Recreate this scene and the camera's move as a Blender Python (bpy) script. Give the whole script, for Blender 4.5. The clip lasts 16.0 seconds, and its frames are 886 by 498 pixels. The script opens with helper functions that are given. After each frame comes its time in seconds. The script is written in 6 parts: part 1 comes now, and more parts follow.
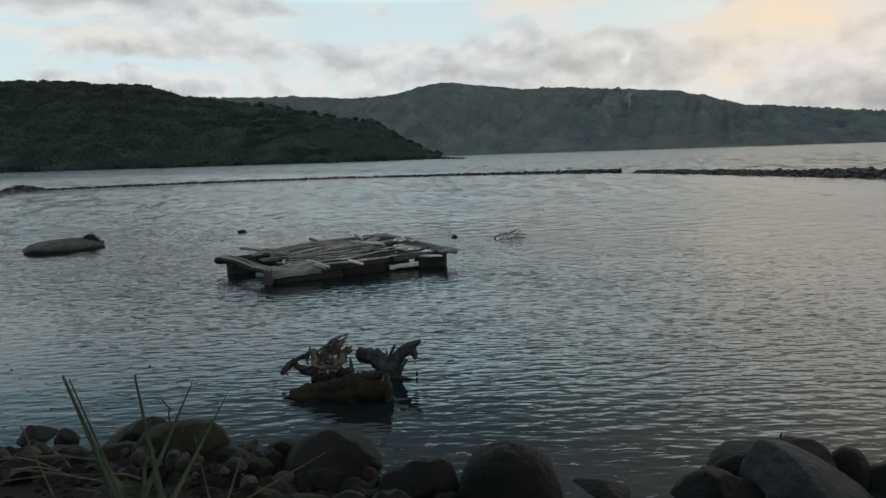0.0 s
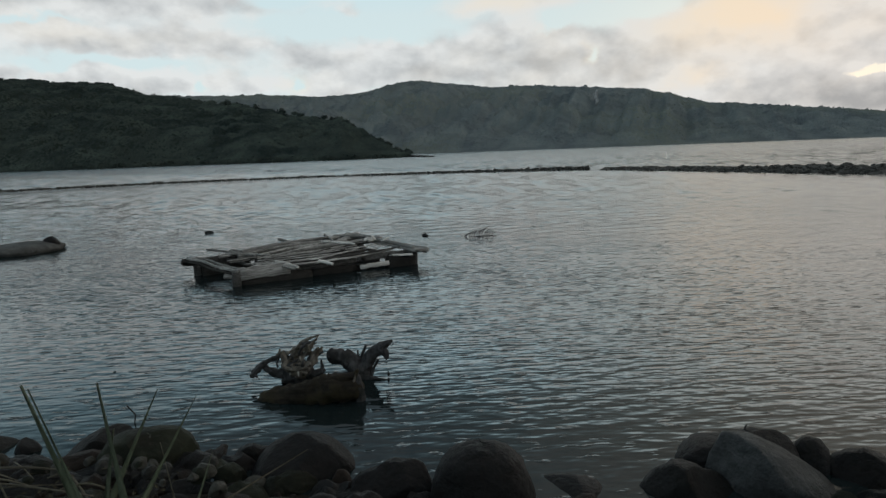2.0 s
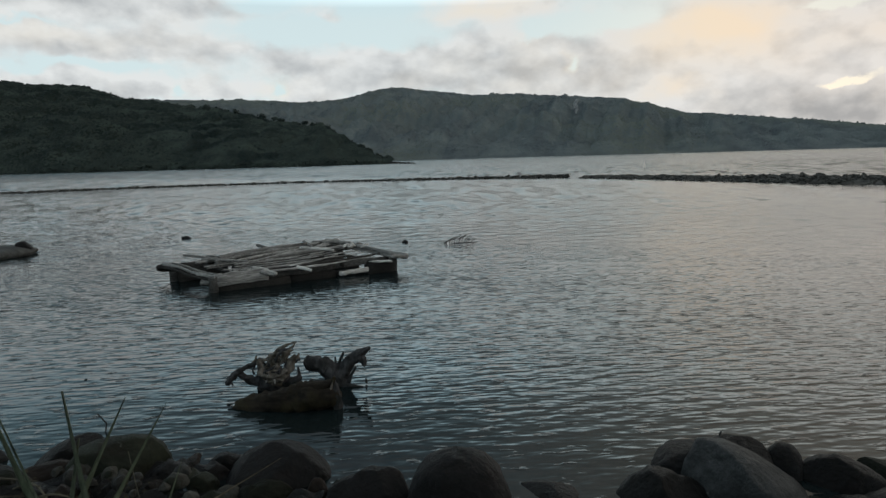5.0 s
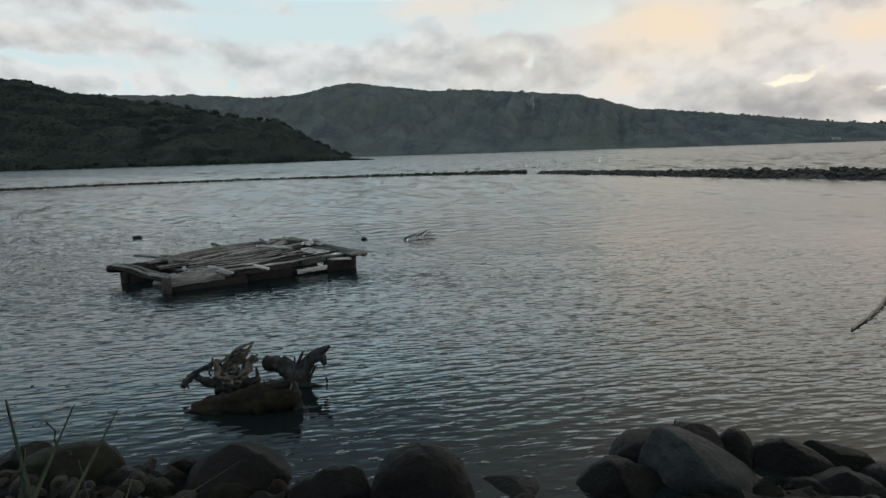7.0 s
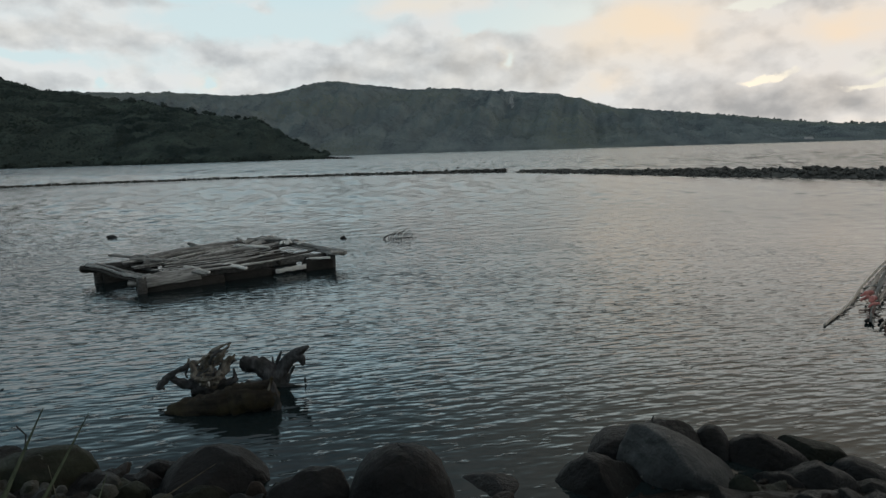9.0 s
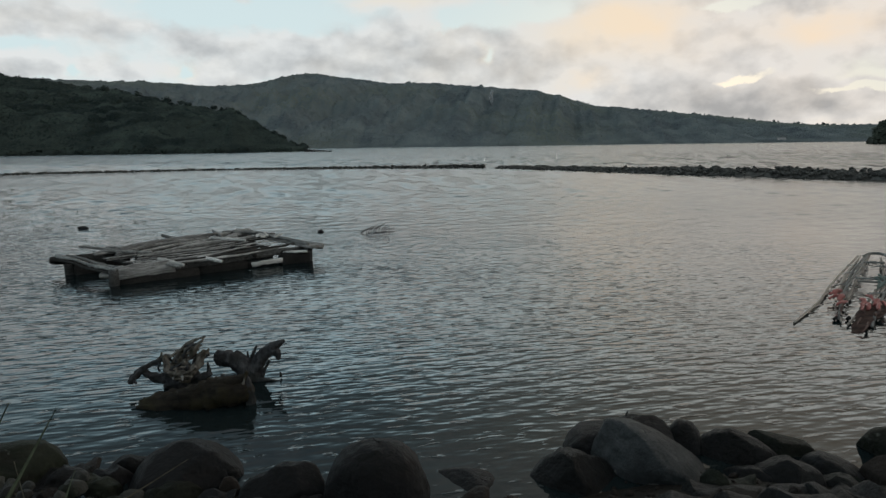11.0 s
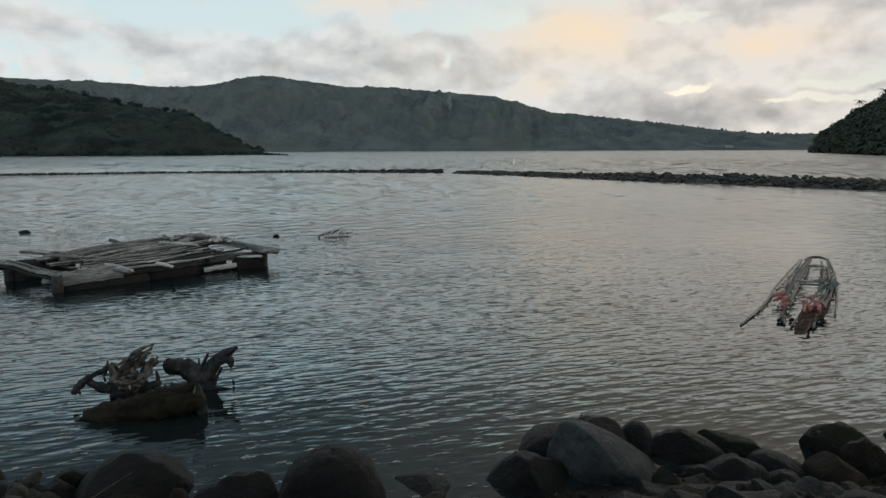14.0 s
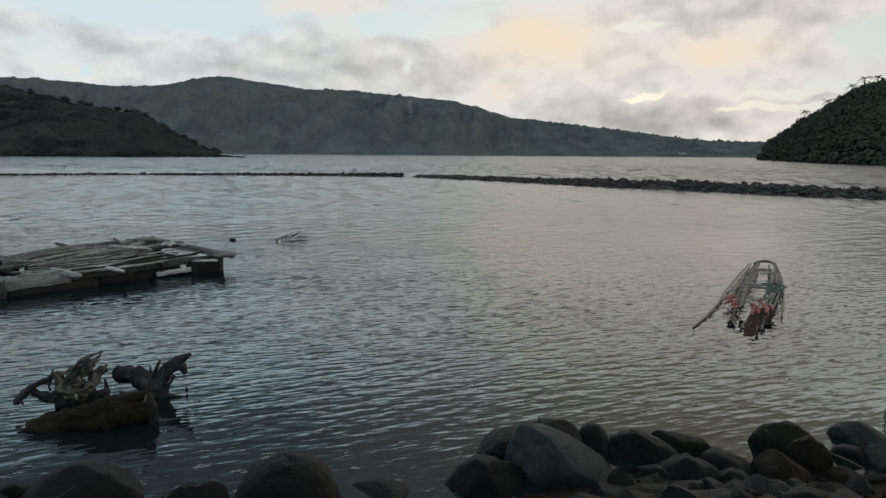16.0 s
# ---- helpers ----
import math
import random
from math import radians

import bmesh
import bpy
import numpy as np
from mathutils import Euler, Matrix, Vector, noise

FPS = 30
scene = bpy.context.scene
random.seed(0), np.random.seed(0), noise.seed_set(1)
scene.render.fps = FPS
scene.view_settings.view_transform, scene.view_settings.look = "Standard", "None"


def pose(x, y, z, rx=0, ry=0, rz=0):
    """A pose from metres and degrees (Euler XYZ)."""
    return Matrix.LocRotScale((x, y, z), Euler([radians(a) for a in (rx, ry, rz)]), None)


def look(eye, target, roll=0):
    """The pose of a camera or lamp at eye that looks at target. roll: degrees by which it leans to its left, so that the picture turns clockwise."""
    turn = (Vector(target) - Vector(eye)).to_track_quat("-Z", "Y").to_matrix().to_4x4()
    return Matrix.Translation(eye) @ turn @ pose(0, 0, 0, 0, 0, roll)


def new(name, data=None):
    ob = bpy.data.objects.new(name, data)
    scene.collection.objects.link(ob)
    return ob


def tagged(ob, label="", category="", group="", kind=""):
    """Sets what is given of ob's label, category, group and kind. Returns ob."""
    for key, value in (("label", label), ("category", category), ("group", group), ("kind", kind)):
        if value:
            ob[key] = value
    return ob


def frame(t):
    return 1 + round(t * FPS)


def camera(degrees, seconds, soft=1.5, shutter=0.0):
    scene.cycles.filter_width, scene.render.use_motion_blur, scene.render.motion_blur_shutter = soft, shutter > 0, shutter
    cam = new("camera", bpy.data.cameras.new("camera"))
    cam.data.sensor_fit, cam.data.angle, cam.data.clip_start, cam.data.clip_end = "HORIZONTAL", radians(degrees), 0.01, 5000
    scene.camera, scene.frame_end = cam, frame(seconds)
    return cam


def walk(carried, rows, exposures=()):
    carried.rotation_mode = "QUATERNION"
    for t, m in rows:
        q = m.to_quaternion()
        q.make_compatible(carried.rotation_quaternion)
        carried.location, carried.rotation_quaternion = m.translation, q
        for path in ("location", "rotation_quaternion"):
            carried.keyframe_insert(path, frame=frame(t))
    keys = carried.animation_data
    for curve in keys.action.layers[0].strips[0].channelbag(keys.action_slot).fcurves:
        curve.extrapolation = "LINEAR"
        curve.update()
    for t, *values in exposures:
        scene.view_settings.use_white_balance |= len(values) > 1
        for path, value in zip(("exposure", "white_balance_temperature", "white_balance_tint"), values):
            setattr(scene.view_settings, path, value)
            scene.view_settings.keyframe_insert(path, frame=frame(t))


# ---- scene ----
cam = camera(70.35, 16.0)
PATH = [
    (0.0, look((0.000, 0.000, 2.300), (-0.002, 9.888, 0.805), -1.82)),
    (0.5, look((0.000, -0.006, 2.306), (0.162, 9.868, 0.731), -2.01)),
    (1.0, look((0.004, -0.001, 2.308), (0.280, 9.868, 0.721), -2.06)),
    (1.5, look((0.010, 0.002, 2.309), (0.419, 9.868, 0.728), -1.99)),
    (2.0, look((0.008, 0.005, 2.309), (0.465, 9.875, 0.770), -2.12)),
    (2.5, look((0.009, 0.007, 2.308), (0.474, 9.887, 0.839), -1.59)),
    (3.0, look((0.013, 0.001, 2.307), (0.492, 9.885, 0.865), -1.78)),
    (3.5, look((0.011, 0.002, 2.311), (0.556, 9.879, 0.842), -1.65)),
    (4.0, look((0.017, 0.009, 2.305), (0.604, 9.889, 0.875), -1.57)),
    (6.5, look((0.029, 0.017, 2.307), (1.277, 9.826, 0.814), -1.68)),
    (7.0, look((0.028, 0.018, 2.308), (1.434, 9.801, 0.788), -1.76)),
    (7.5, look((0.032, 0.020, 2.308), (1.537, 9.784, 0.759), -1.96)),
    (8.0, look((0.035, 0.024, 2.306), (1.579, 9.783, 0.760), -1.93)),
    (8.5, look((0.035, 0.030, 2.305), (1.651, 9.776, 0.756), -1.89)),
    (9.0, look((0.037, 0.030, 2.306), (1.756, 9.759, 0.757), -1.66)),
    (11.5, look((0.039, 0.039, 2.305), (2.200, 9.664, 0.660), -0.67)),
    (12.0, look((0.048, 0.033, 2.312), (2.337, 9.629, 0.680), -0.65)),
    (12.5, look((0.044, 0.038, 2.304), (2.464, 9.608, 0.707), -0.47)),
    (13.0, look((0.042, 0.038, 2.304), (2.535, 9.594, 0.729), -0.45)),
    (13.5, look((0.048, 0.040, 2.300), (2.647, 9.567, 0.725), -0.33)),
    (14.0, look((0.056, 0.043, 2.303), (2.759, 9.542, 0.735), -0.18)),
    (14.5, look((0.053, 0.043, 2.300), (2.954, 9.482, 0.717), -0.01)),
    (15.0, look((0.066, 0.051, 2.300), (3.124, 9.439, 0.717), 0.13)),
    (15.5, look((0.063, 0.046, 2.304), (3.215, 9.414, 0.784), 0.26)),
    (16.0, look((0.069, 0.045, 2.305), (3.374, 9.362, 0.801), 0.43)),
]
walk(cam, PATH)

# ---- light: dusk under broken cloud, the sun low behind it ----
SUN_AZ, SUN_EL = 31.0, 7.0


def world_sky():
    w = bpy.data.worlds.new("dusk_sky")
    scene.world = w
    w.use_nodes = True
    nt = w.node_tree
    nt.nodes.clear()
    L = nt.links.new

    def M(op, a, b=None, c=None, clamp=False):
        n = nt.nodes.new("ShaderNodeMath")
        n.operation, n.use_clamp = op, clamp
        for i, v in enumerate((a, b, c)):
            if v is None:
                continue
            if isinstance(v, (int, float)):
                n.inputs[i].default_value = v
            else:
                L(v, n.inputs[i])
        return n.outputs[0]

    def V(op, a, b=None, c=None, out=0):
        n = nt.nodes.new("ShaderNodeVectorMath")
        n.operation = op
        for i, v in enumerate((a, b, c)):
            if v is None:
                continue
            if isinstance(v, tuple):
                n.inputs[i].default_value = v
            else:
                L(v, n.inputs[i])
        return n.outputs[out]

    def mixc(f, a, b):
        n = nt.nodes.new("ShaderNodeMix")
        n.data_type = "RGBA"
        for s, v in ((n.inputs[0], f), (n.inputs[6], a), (n.inputs[7], b)):
            if isinstance(v, tuple):
                s.default_value = (*v, 1)
            elif isinstance(v, (int, float)):
                s.default_value = v
            else:
                L(v, s)
        return n.outputs[2]

    def fbm(vec, scale, detail, rough=0.55):
        n = nt.nodes.new("ShaderNodeTexNoise")
        n.inputs["Scale"].default_value, n.inputs["Detail"].default_value = scale, detail
        n.inputs["Roughness"].default_value = rough
        L(vec, n.inputs["Vector"])
        return n

    way = nt.nodes.new("ShaderNodeTexCoord").outputs["Generated"]
    sep = nt.nodes.new("ShaderNodeSeparateXYZ")
    L(way, sep.inputs[0])
    az = M("MULTIPLY", M("ARCTAN2", sep.outputs[0], sep.outputs[1]), 57.2958)
    el = M("MULTIPLY", M("ARCSINE", sep.outputs[2]), 57.2958)
    comb = nt.nodes.new("ShaderNodeCombineXYZ")
    L(az, comb.inputs[0])
    L(el, comb.inputs[1])
    flat = V("MULTIPLY", way, (1.0, 1.0, 1.5))
    warp = fbm(V("ADD", flat, (3.1, 1.7, 0.4)), 15.0, 6.0, 0.53)
    here = V("ADD", comb.outputs[0], V("MULTIPLY", V("SUBTRACT", warp.outputs["Color"], (0.5, 0.5, 0.5)), (6.0, 3.0, 0.0)))

    def blobs(start, *rows):
        total = start
        for a, e, wide, high, amount in rows:
            q = V("MULTIPLY_ADD", here, (1 / wide, 1 / high, 0), (-a / wide, -e / high, 0))
            g = M("EXPONENT", M("MULTIPLY", V("DOT_PRODUCT", q, q, out=1), -1.0))
            total = M("MULTIPLY_ADD", g, amount, total)
        return total

    n1 = fbm(flat, 13.0, 7.0, 0.53).outputs[0]
    n2 = fbm(V("ADD", flat, (7.7, 2.3, 5.1)), 16.0, 6.0, 0.50).outputs[0]
    n3 = fbm(V("ADD", flat, (7.7 - 0.012, 2.3, 5.1 - 0.026)), 16.0, 6.0, 0.50).outputs[0]
    # billows are paler on the side towards the light
    relief = M("SUBTRACT", n2, n3)
    # cloud cover: banks (+) and gaps (-), by azimuth and elevation in degrees
    cover = blobs(M("MULTIPLY_ADD", n1, 1.3, -0.30),
                  (-25, 12.6, 11.4, 1.22, 1.1), (-22.4, 9.5, 11.1, 1.38, 0.95), (-8.6, 8.2, 1.9, 0.98, 0.7), (-30.4, 6.8, 1.1, 0.74, 0.9), (-26.1, 6.7, 1.9, 0.73, 0.9),
                  (-20.5, 6.3, 3.2, 1.04, 1), (-13.5, 5.9, 2.8, 0.94, 0.8), (-6, 5.7, 3.2, 1.01, 0.7), (-3.7, 7.6, 3, 1.47, 0.7), (1.3, 7.7, 5, 1.75, 0.9),
                  (10.2, 8, 4.8, 2.74, 1.1), (20.8, 6.9, 5.7, 2.72, 1.1), (8.3, 12.4, 5.3, 0.93, 0.8), (-5, 11.9, 1.2, 0.38, 0.5), (29, 8.8, 5.8, 2.65, 1),
                  (31.2, 4.3, 5, 2.09, 1.1), (35.7, 8.2, 3.2, 2.27, 0.9), (45.7, 11.7, 10.3, 1.38, 1), (47.9, 7.8, 2.7, 1.5, 0.9))
    cover = blobs(cover,
                  (37.3, 3.5, 9.5, 2.34, 1.2), (49.4, 4.3, 1.9, 0.34, 0.6), (42.3, 8.2, 3.8, 1.41, 0.8), (-29.6, 10.7, 4.1, 0.25, -0.9), (-33.6, 8.1, 1.2, 1.65, -0.6),
                  (-23.4, 7.7, 6.1, 0.39, -1), (-5.3, 10.8, 8, 0.87, -1.1), (-9.7, 12.9, 3.3, 0.66, -0.8), (-0.8, 12.6, 3.2, 0.89, -0.8), (12.5, 10.3, 1.2, 0.76, -2),
                  (18.3, 10.9, 4.2, 0.74, -1.1), (16.4, 7.9, 0.8, 0.68, -0.8), (-10.1, 6.2, 0.8, 0.66, -1.1), (-16.9, 5.9, 0.6, 0.55, -1), (0.6, 9.6, 2.5, 0.7, -0.6))
    cover = blobs(cover,
                  (35.9, 10.6, 2, 0.33, -1.8), (52.6, 8.7, 2.1, 1.2, -0.8), (36.8, 4.9, 2.1, 0.4, -1.5), (45.2, 3.9, 3.8, 0.31, -1.6), (48.9, 5, 6.5, 0.44, -1),
                  (50.6, 3.1, 1.1, 0.63, -0.3),
                  (37, 4.9, 2.1, 0.3, -0.6), (45.4, 3.9, 3.8, 0.25, -0.8), (42.6, 9.8, 4.2, 0.64, 0.5), (0, 21, 90, 6, -0.5))
    cover = M("MULTIPLY_ADD", cover, 1.05, 0.10, clamp=True)
    cover = M("MULTIPLY", M("MULTIPLY", cover, cover), M("MULTIPLY_ADD", cover, -2.0, 3.0))
    # how thick and dark the cloud is
    thick = blobs(M("MULTIPLY_ADD", relief, 1.3, M("MULTIPLY_ADD", n2, 0.9, -0.38)),
                  (-25, 12.6, 11.4, 1.18, 0.6), (-22.7, 8.6, 9.7, 0.61, 0.35), (-8.6, 7.9, 1.9, 0.8, 0.35), (-30.4, 6.6, 1.1, 0.7, 0.4), (-26.1, 6.4, 1.9, 0.65, 0.4),
                  (-20.5, 6, 3.2, 0.86, 0.45), (-6, 5.5, 3.2, 0.77, 0.2), (1.3, 7.4, 5, 1.43, 0.35), (10.4, 7.5, 4.6, 2.33, 0.45), (20.8, 6.8, 5.7, 2.23, 0.45),
                  (31.4, 4.2, 4.8, 1.77, 0.2), (35.7, 8, 3.2, 2.04, 0.3), (45.7, 11.7, 10.3, 1.38, 0.4), (48.1, 7.8, 2.5, 1.46, 0.3), (37.3, 2.8, 8.7, 1.65, 0.45))
    thick = blobs(thick,
                  (49.4, 4.3, 1.9, 0.34, 0.3), (27.8, 9.8, 4.6, 1.84, -0.5), (42.3, 8.2, 3.4, 1.09, -0.5), (23.8, 4.7, 2, 1.29, -0.6), (8.3, 12.4, 5.3, 0.93, -0.3),
                  (38.7, 2.3, 10.7, 1.69, 0.35), (46.4, 10.2, 7.6, 0.82, 0.15), (21.3, 6.1, 6.1, 2.02, 0.12))
    thick = M("MULTIPLY", thick, 1.0, clamp=True)
    warm = blobs(M("MULTIPLY_ADD", n1, 0.5, -0.24),
                  (27.8, 9.8, 4.8, 1.93, 0.85), (42.2, 8.3, 3.5, 1.13, 0.85), (24.6, 5.4, 1.9, 0.89, 0.55), (-10, 6.1, 0.9, 0.81, 0.7), (8.3, 12.4, 5.3, 0.93, 0.45),
                  (12.5, 10.3, 1.2, 0.76, 0.35), (16.3, 7.9, 0.9, 0.77, 0.5), (-25.7, 9.8, 7.4, 0.96, 0.2), (28.9, 8.8, 7.2, 2.66, 0.25), (16.1, 7.1, 10.3, 2.4, 0.15),
                  (-16.9, 5.9, 0.6, 0.55, 0.3))
    warm = M("MULTIPLY", warm, 1.0, clamp=True)

    sky = nt.nodes.new("ShaderNodeTexSky")
    sky.sky_type, sky.sun_disc = "NISHITA", False
    sky.sun_elevation, sky.sun_rotation = radians(SUN_EL), radians(SUN_AZ)
    air = V("SCALE", sky.outputs[0])
    air.node.inputs[3].default_value = 0.10
    # clear air: pale near the horizon, blue overhead
    # unseen upper sky warm on one side, cool on the other, to tint water
    east = M("MULTIPLY_ADD", sep.outputs[0], 1.25, 0.12, clamp=True)
    east = M("MULTIPLY", M("MULTIPLY", east, east), M("MULTIPLY_ADD", east, -2.0, 3.0))
    high = M("ADD", M("MULTIPLY", sep.outputs[2], 5.5), M("MULTIPLY_ADD", east, -0.2, -1.42), clamp=True)
    # unseen sky set darker overhead for near water, raised behind as added fill light
    behind = M("MULTIPLY_ADD", sep.outputs[1], -2.0, -0.1, clamp=True)
    overhead = mixc(behind, mixc(east, (0.11, 0.16, 0.195), (0.64, 0.555, 0.44)), (0.40, 0.43, 0.45))
    clear = mixc(0.9, air, mixc(high, mixc(east, (0.77, 0.89, 0.91), (0.70, 0.80, 0.83)), overhead))
    band = M("MULTIPLY", M("MULTIPLY_ADD", sep.outputs[2], 8.0, -1.62, clamp=True), M("SUBTRACT", 1.0, east))
    clear = mixc(band, clear, V("MULTIPLY", clear, (0.78, 1.0, 1.10)))
    cover = M("MULTIPLY", cover, M("MULTIPLY_ADD", high, -0.45, 1.0))
    cloud = mixc(thick, (0.85, 0.845, 0.832), (0.43, 0.44, 0.452))
    cloud = mixc(warm, cloud, (1.0, 0.845, 0.665))
    lit = V("MULTIPLY", mixc(cover, clear, cloud), mixc(M("MULTIPLY", east, east), (0.96, 1.0, 1.015), (1.03, 0.985, 0.94)))
    # the sky is set slightly dimmer towards the sun and the zenith
    a = radians(SUN_AZ)
    toward = V("DOT_PRODUCT", way, (math.sin(a), math.cos(a), 0.0), out=1)
    dim = M("MULTIPLY_ADD", toward, -0.06, 1.0)
    up = M("MULTIPLY_ADD", M("MAXIMUM", sep.outputs[2], 0.0), -0.22, 1.0)
    # unseen sky above the banks brightened, most straight ahead, to lift the far water
    unseen_boost = M("MULTIPLY", M("MULTIPLY_ADD", sep.outputs[2], 14.0, -3.1, clamp=True), M("MULTIPLY_ADD", sep.outputs[2], -12.5, 4.5, clamp=True))
    ahead = M("MULTIPLY_ADD", sep.outputs[0], 2.4, 1.05, clamp=True)
    up = M("MULTIPLY", up, M("MULTIPLY_ADD", unseen_boost, M("MULTIPLY_ADD", ahead, 1.7, M("MULTIPLY_ADD", east, -0.7, 0.35)), 1.0))
    back = nt.nodes.new("ShaderNodeBackground")
    L(lit, back.inputs[0])
    L(M("MULTIPLY", dim, up), back.inputs[1])
    out = nt.nodes.new("ShaderNodeOutputWorld")
    L(back.outputs[0], out.inputs[0])


world_sky()
sun = new("sun", bpy.data.lights.new("sun", "SUN"))
sun.data.energy, sun.data.angle, sun.data.color = 0.1, radians(110), (1.0, 0.82, 0.64)
a = radians(SUN_AZ)
sun.matrix_world = look((0, 0, 0), (-math.sin(a) * math.cos(radians(12)), -math.cos(a) * math.cos(radians(12)), -math.sin(radians(12))))
scene.view_settings.exposure = 0.0

# ---- materials ----


class Nodes:
    """A material with a Principled shader and short ways to link nodes."""

    def __init__(self, name, rough=0.6, spec=0.5):
        self.m = bpy.data.materials.new(name)
        self.m.use_nodes = True
        self.t = self.m.node_tree
        self.p = self.t.nodes["Principled BSDF"]
        self.p.inputs["Roughness"].default_value = rough
        self.p.inputs["Specular IOR Level"].default_value = spec

    def node(self, kind, **kw):
        n = self.t.nodes.new(kind)
        for k, v in kw.items():
            n.inputs[k.replace("_", " ")].default_value = v
        return n

    def link(self, a, b):
        self.t.links.new(a, b)

    def coords(self, scale=(1, 1, 1), which="Object"):
        n = self.node("ShaderNodeMapping")
        n.inputs["Scale"].default_value = scale
        self.link(self.node("ShaderNodeTexCoord").outputs[which], n.inputs["Vector"])
        return n.outputs[0]

    def world(self, scale=(1, 1, 1), rz=0.0):
        n = self.node("ShaderNodeMapping")
        n.inputs["Scale"].default_value = scale
        n.inputs["Rotation"].default_value = (0, 0, rz)
        self.link(self.node("ShaderNodeNewGeometry").outputs["Position"], n.inputs["Vector"])
        return n.outputs[0]

    def noise(self, vec, scale, detail=4.0, rough=0.55):
        n = self.node("ShaderNodeTexNoise", Scale=scale, Detail=detail, Roughness=rough)
        self.link(vec, n.inputs["Vector"])
        return n.outputs[0]

    def ramp(self, fac, *stops):
        n = self.node("ShaderNodeValToRGB")
        while len(n.color_ramp.elements) < len(stops):
            n.color_ramp.elements.new(0.5)
        for e, (x, c) in zip(n.color_ramp.elements, stops):
            e.position, e.color = x, (*c, 1)
        self.link(fac, n.inputs[0])
        return n.outputs[0]

    def mix(self, fac, a, b, blend="MIX"):
        n = self.node("ShaderNodeMix")
        n.data_type, n.blend_type = "RGBA", blend
        for s, v in ((n.inputs[0], fac), (n.inputs[6], a), (n.inputs[7], b)):
            if isinstance(v, tuple):
                s.default_value = (*v, 1)
            elif isinstance(v, (int, float)):
                s.default_value = v
            else:
                self.link(v, s)
        return n.outputs[2]

    def math(self, op, a, b=0.0, c=0.0, clamp=False):
        n = self.node("ShaderNodeMath")
        n.operation, n.use_clamp = op, clamp
        for i, v in enumerate((a, b, c)):
            if isinstance(v, (int, float)):
                n.inputs[i].default_value = v
            else:
                self.link(v, n.inputs[i])
        return n.outputs[0]

    def hue(self, col, value):
        n = self.node("ShaderNodeHueSaturation")
        self.link(col, n.inputs["Color"])
        self.link(value, n.inputs["Value"])
        return n.outputs[0]

    def done(self, colour=None, bump=None, strength=0.5, distance=0.01, rough=None):
        if colour is not None:
            self.link(colour, self.p.inputs["Base Color"])
        if rough is not None:
            self.link(rough, self.p.inputs["Roughness"])
        if bump is not None:
            b = self.node("ShaderNodeBump", Strength=strength, Distance=distance)
            self.link(bump, b.inputs["Height"])
            self.link(b.outputs[0], self.p.inputs["Normal"])
        return self.m


def stone_material(name, dark, light, stain, rough=0.62, lichen=0.0):
    n = Nodes(name, rough, 0.16)
    v = n.coords()
    big, fine = n.noise(v, 3.0, 5), n.noise(v, 26.0, 8, 0.65)
    col = n.mix(n.ramp(big, (0.34, (0, 0, 0)), (0.68, (1, 1, 1))), dark, light)
    col = n.mix(n.ramp(n.noise(n.coords((1, 1, 2.2)), 5.5, 6), (0.50, (0, 0, 0)), (0.72, (0.75, 0.75, 0.75))), col, stain)
    col = n.mix(0.8, col, n.ramp(fine, (0.3, (0.45, 0.45, 0.45)), (0.7, (1.0, 1.0, 1.0))), "MULTIPLY")
    if lichen:
        spots = n.ramp(n.noise(v, 11.0, 3), (0.66, (0, 0, 0)), (0.72, (1, 1, 1)))
        col = n.mix(n.math("MULTIPLY", spots, lichen), col, (0.34, 0.34, 0.31))
    ran = n.node("ShaderNodeObjectInfo").outputs["Random"]
    col = n.hue(col, n.math("MULTIPLY_ADD", ran, 0.7, 0.62))
    return n.done(col, n.math("ADD", n.math("MULTIPLY", big, 1.2), fine), 0.9, 0.035,
                  n.math("MULTIPLY_ADD", fine, 0.35, rough - 0.2))


def wood_material(name, dark, light, rough=0.75, grain=(2.0, 26.0, 26.0), turn=0.0):
    """Wood whose grain runs along x, or turned from it by some degrees."""
    n = Nodes(name, rough, 0.14)
    lay = n.node("ShaderNodeMapping")
    lay.inputs["Rotation"].default_value = (0, 0, radians(-turn))
    n.link(n.coords(), lay.inputs["Vector"])
    run = n.node("ShaderNodeMapping")
    run.inputs["Scale"].default_value = grain
    n.link(lay.outputs[0], run.inputs["Vector"])
    v = run.outputs[0]
    g, big = n.noise(v, 1.6, 7, 0.65), n.noise(n.coords(), 2.3, 4)
    col = n.mix(n.ramp(g, (0.32, (0, 0, 0)), (0.66, (1, 1, 1))), dark, light)
    col = n.mix(n.ramp(big, (0.42, (0, 0, 0)), (0.75, (0.7, 0.7, 0.7))), col, tuple(0.45 * c for c in dark))
    ran = n.node("ShaderNodeObjectInfo").outputs["Random"]
    col = n.hue(col, n.math("MULTIPLY_ADD", ran, 0.7, 0.65))
    return n.done(col, g, 0.7, 0.012)


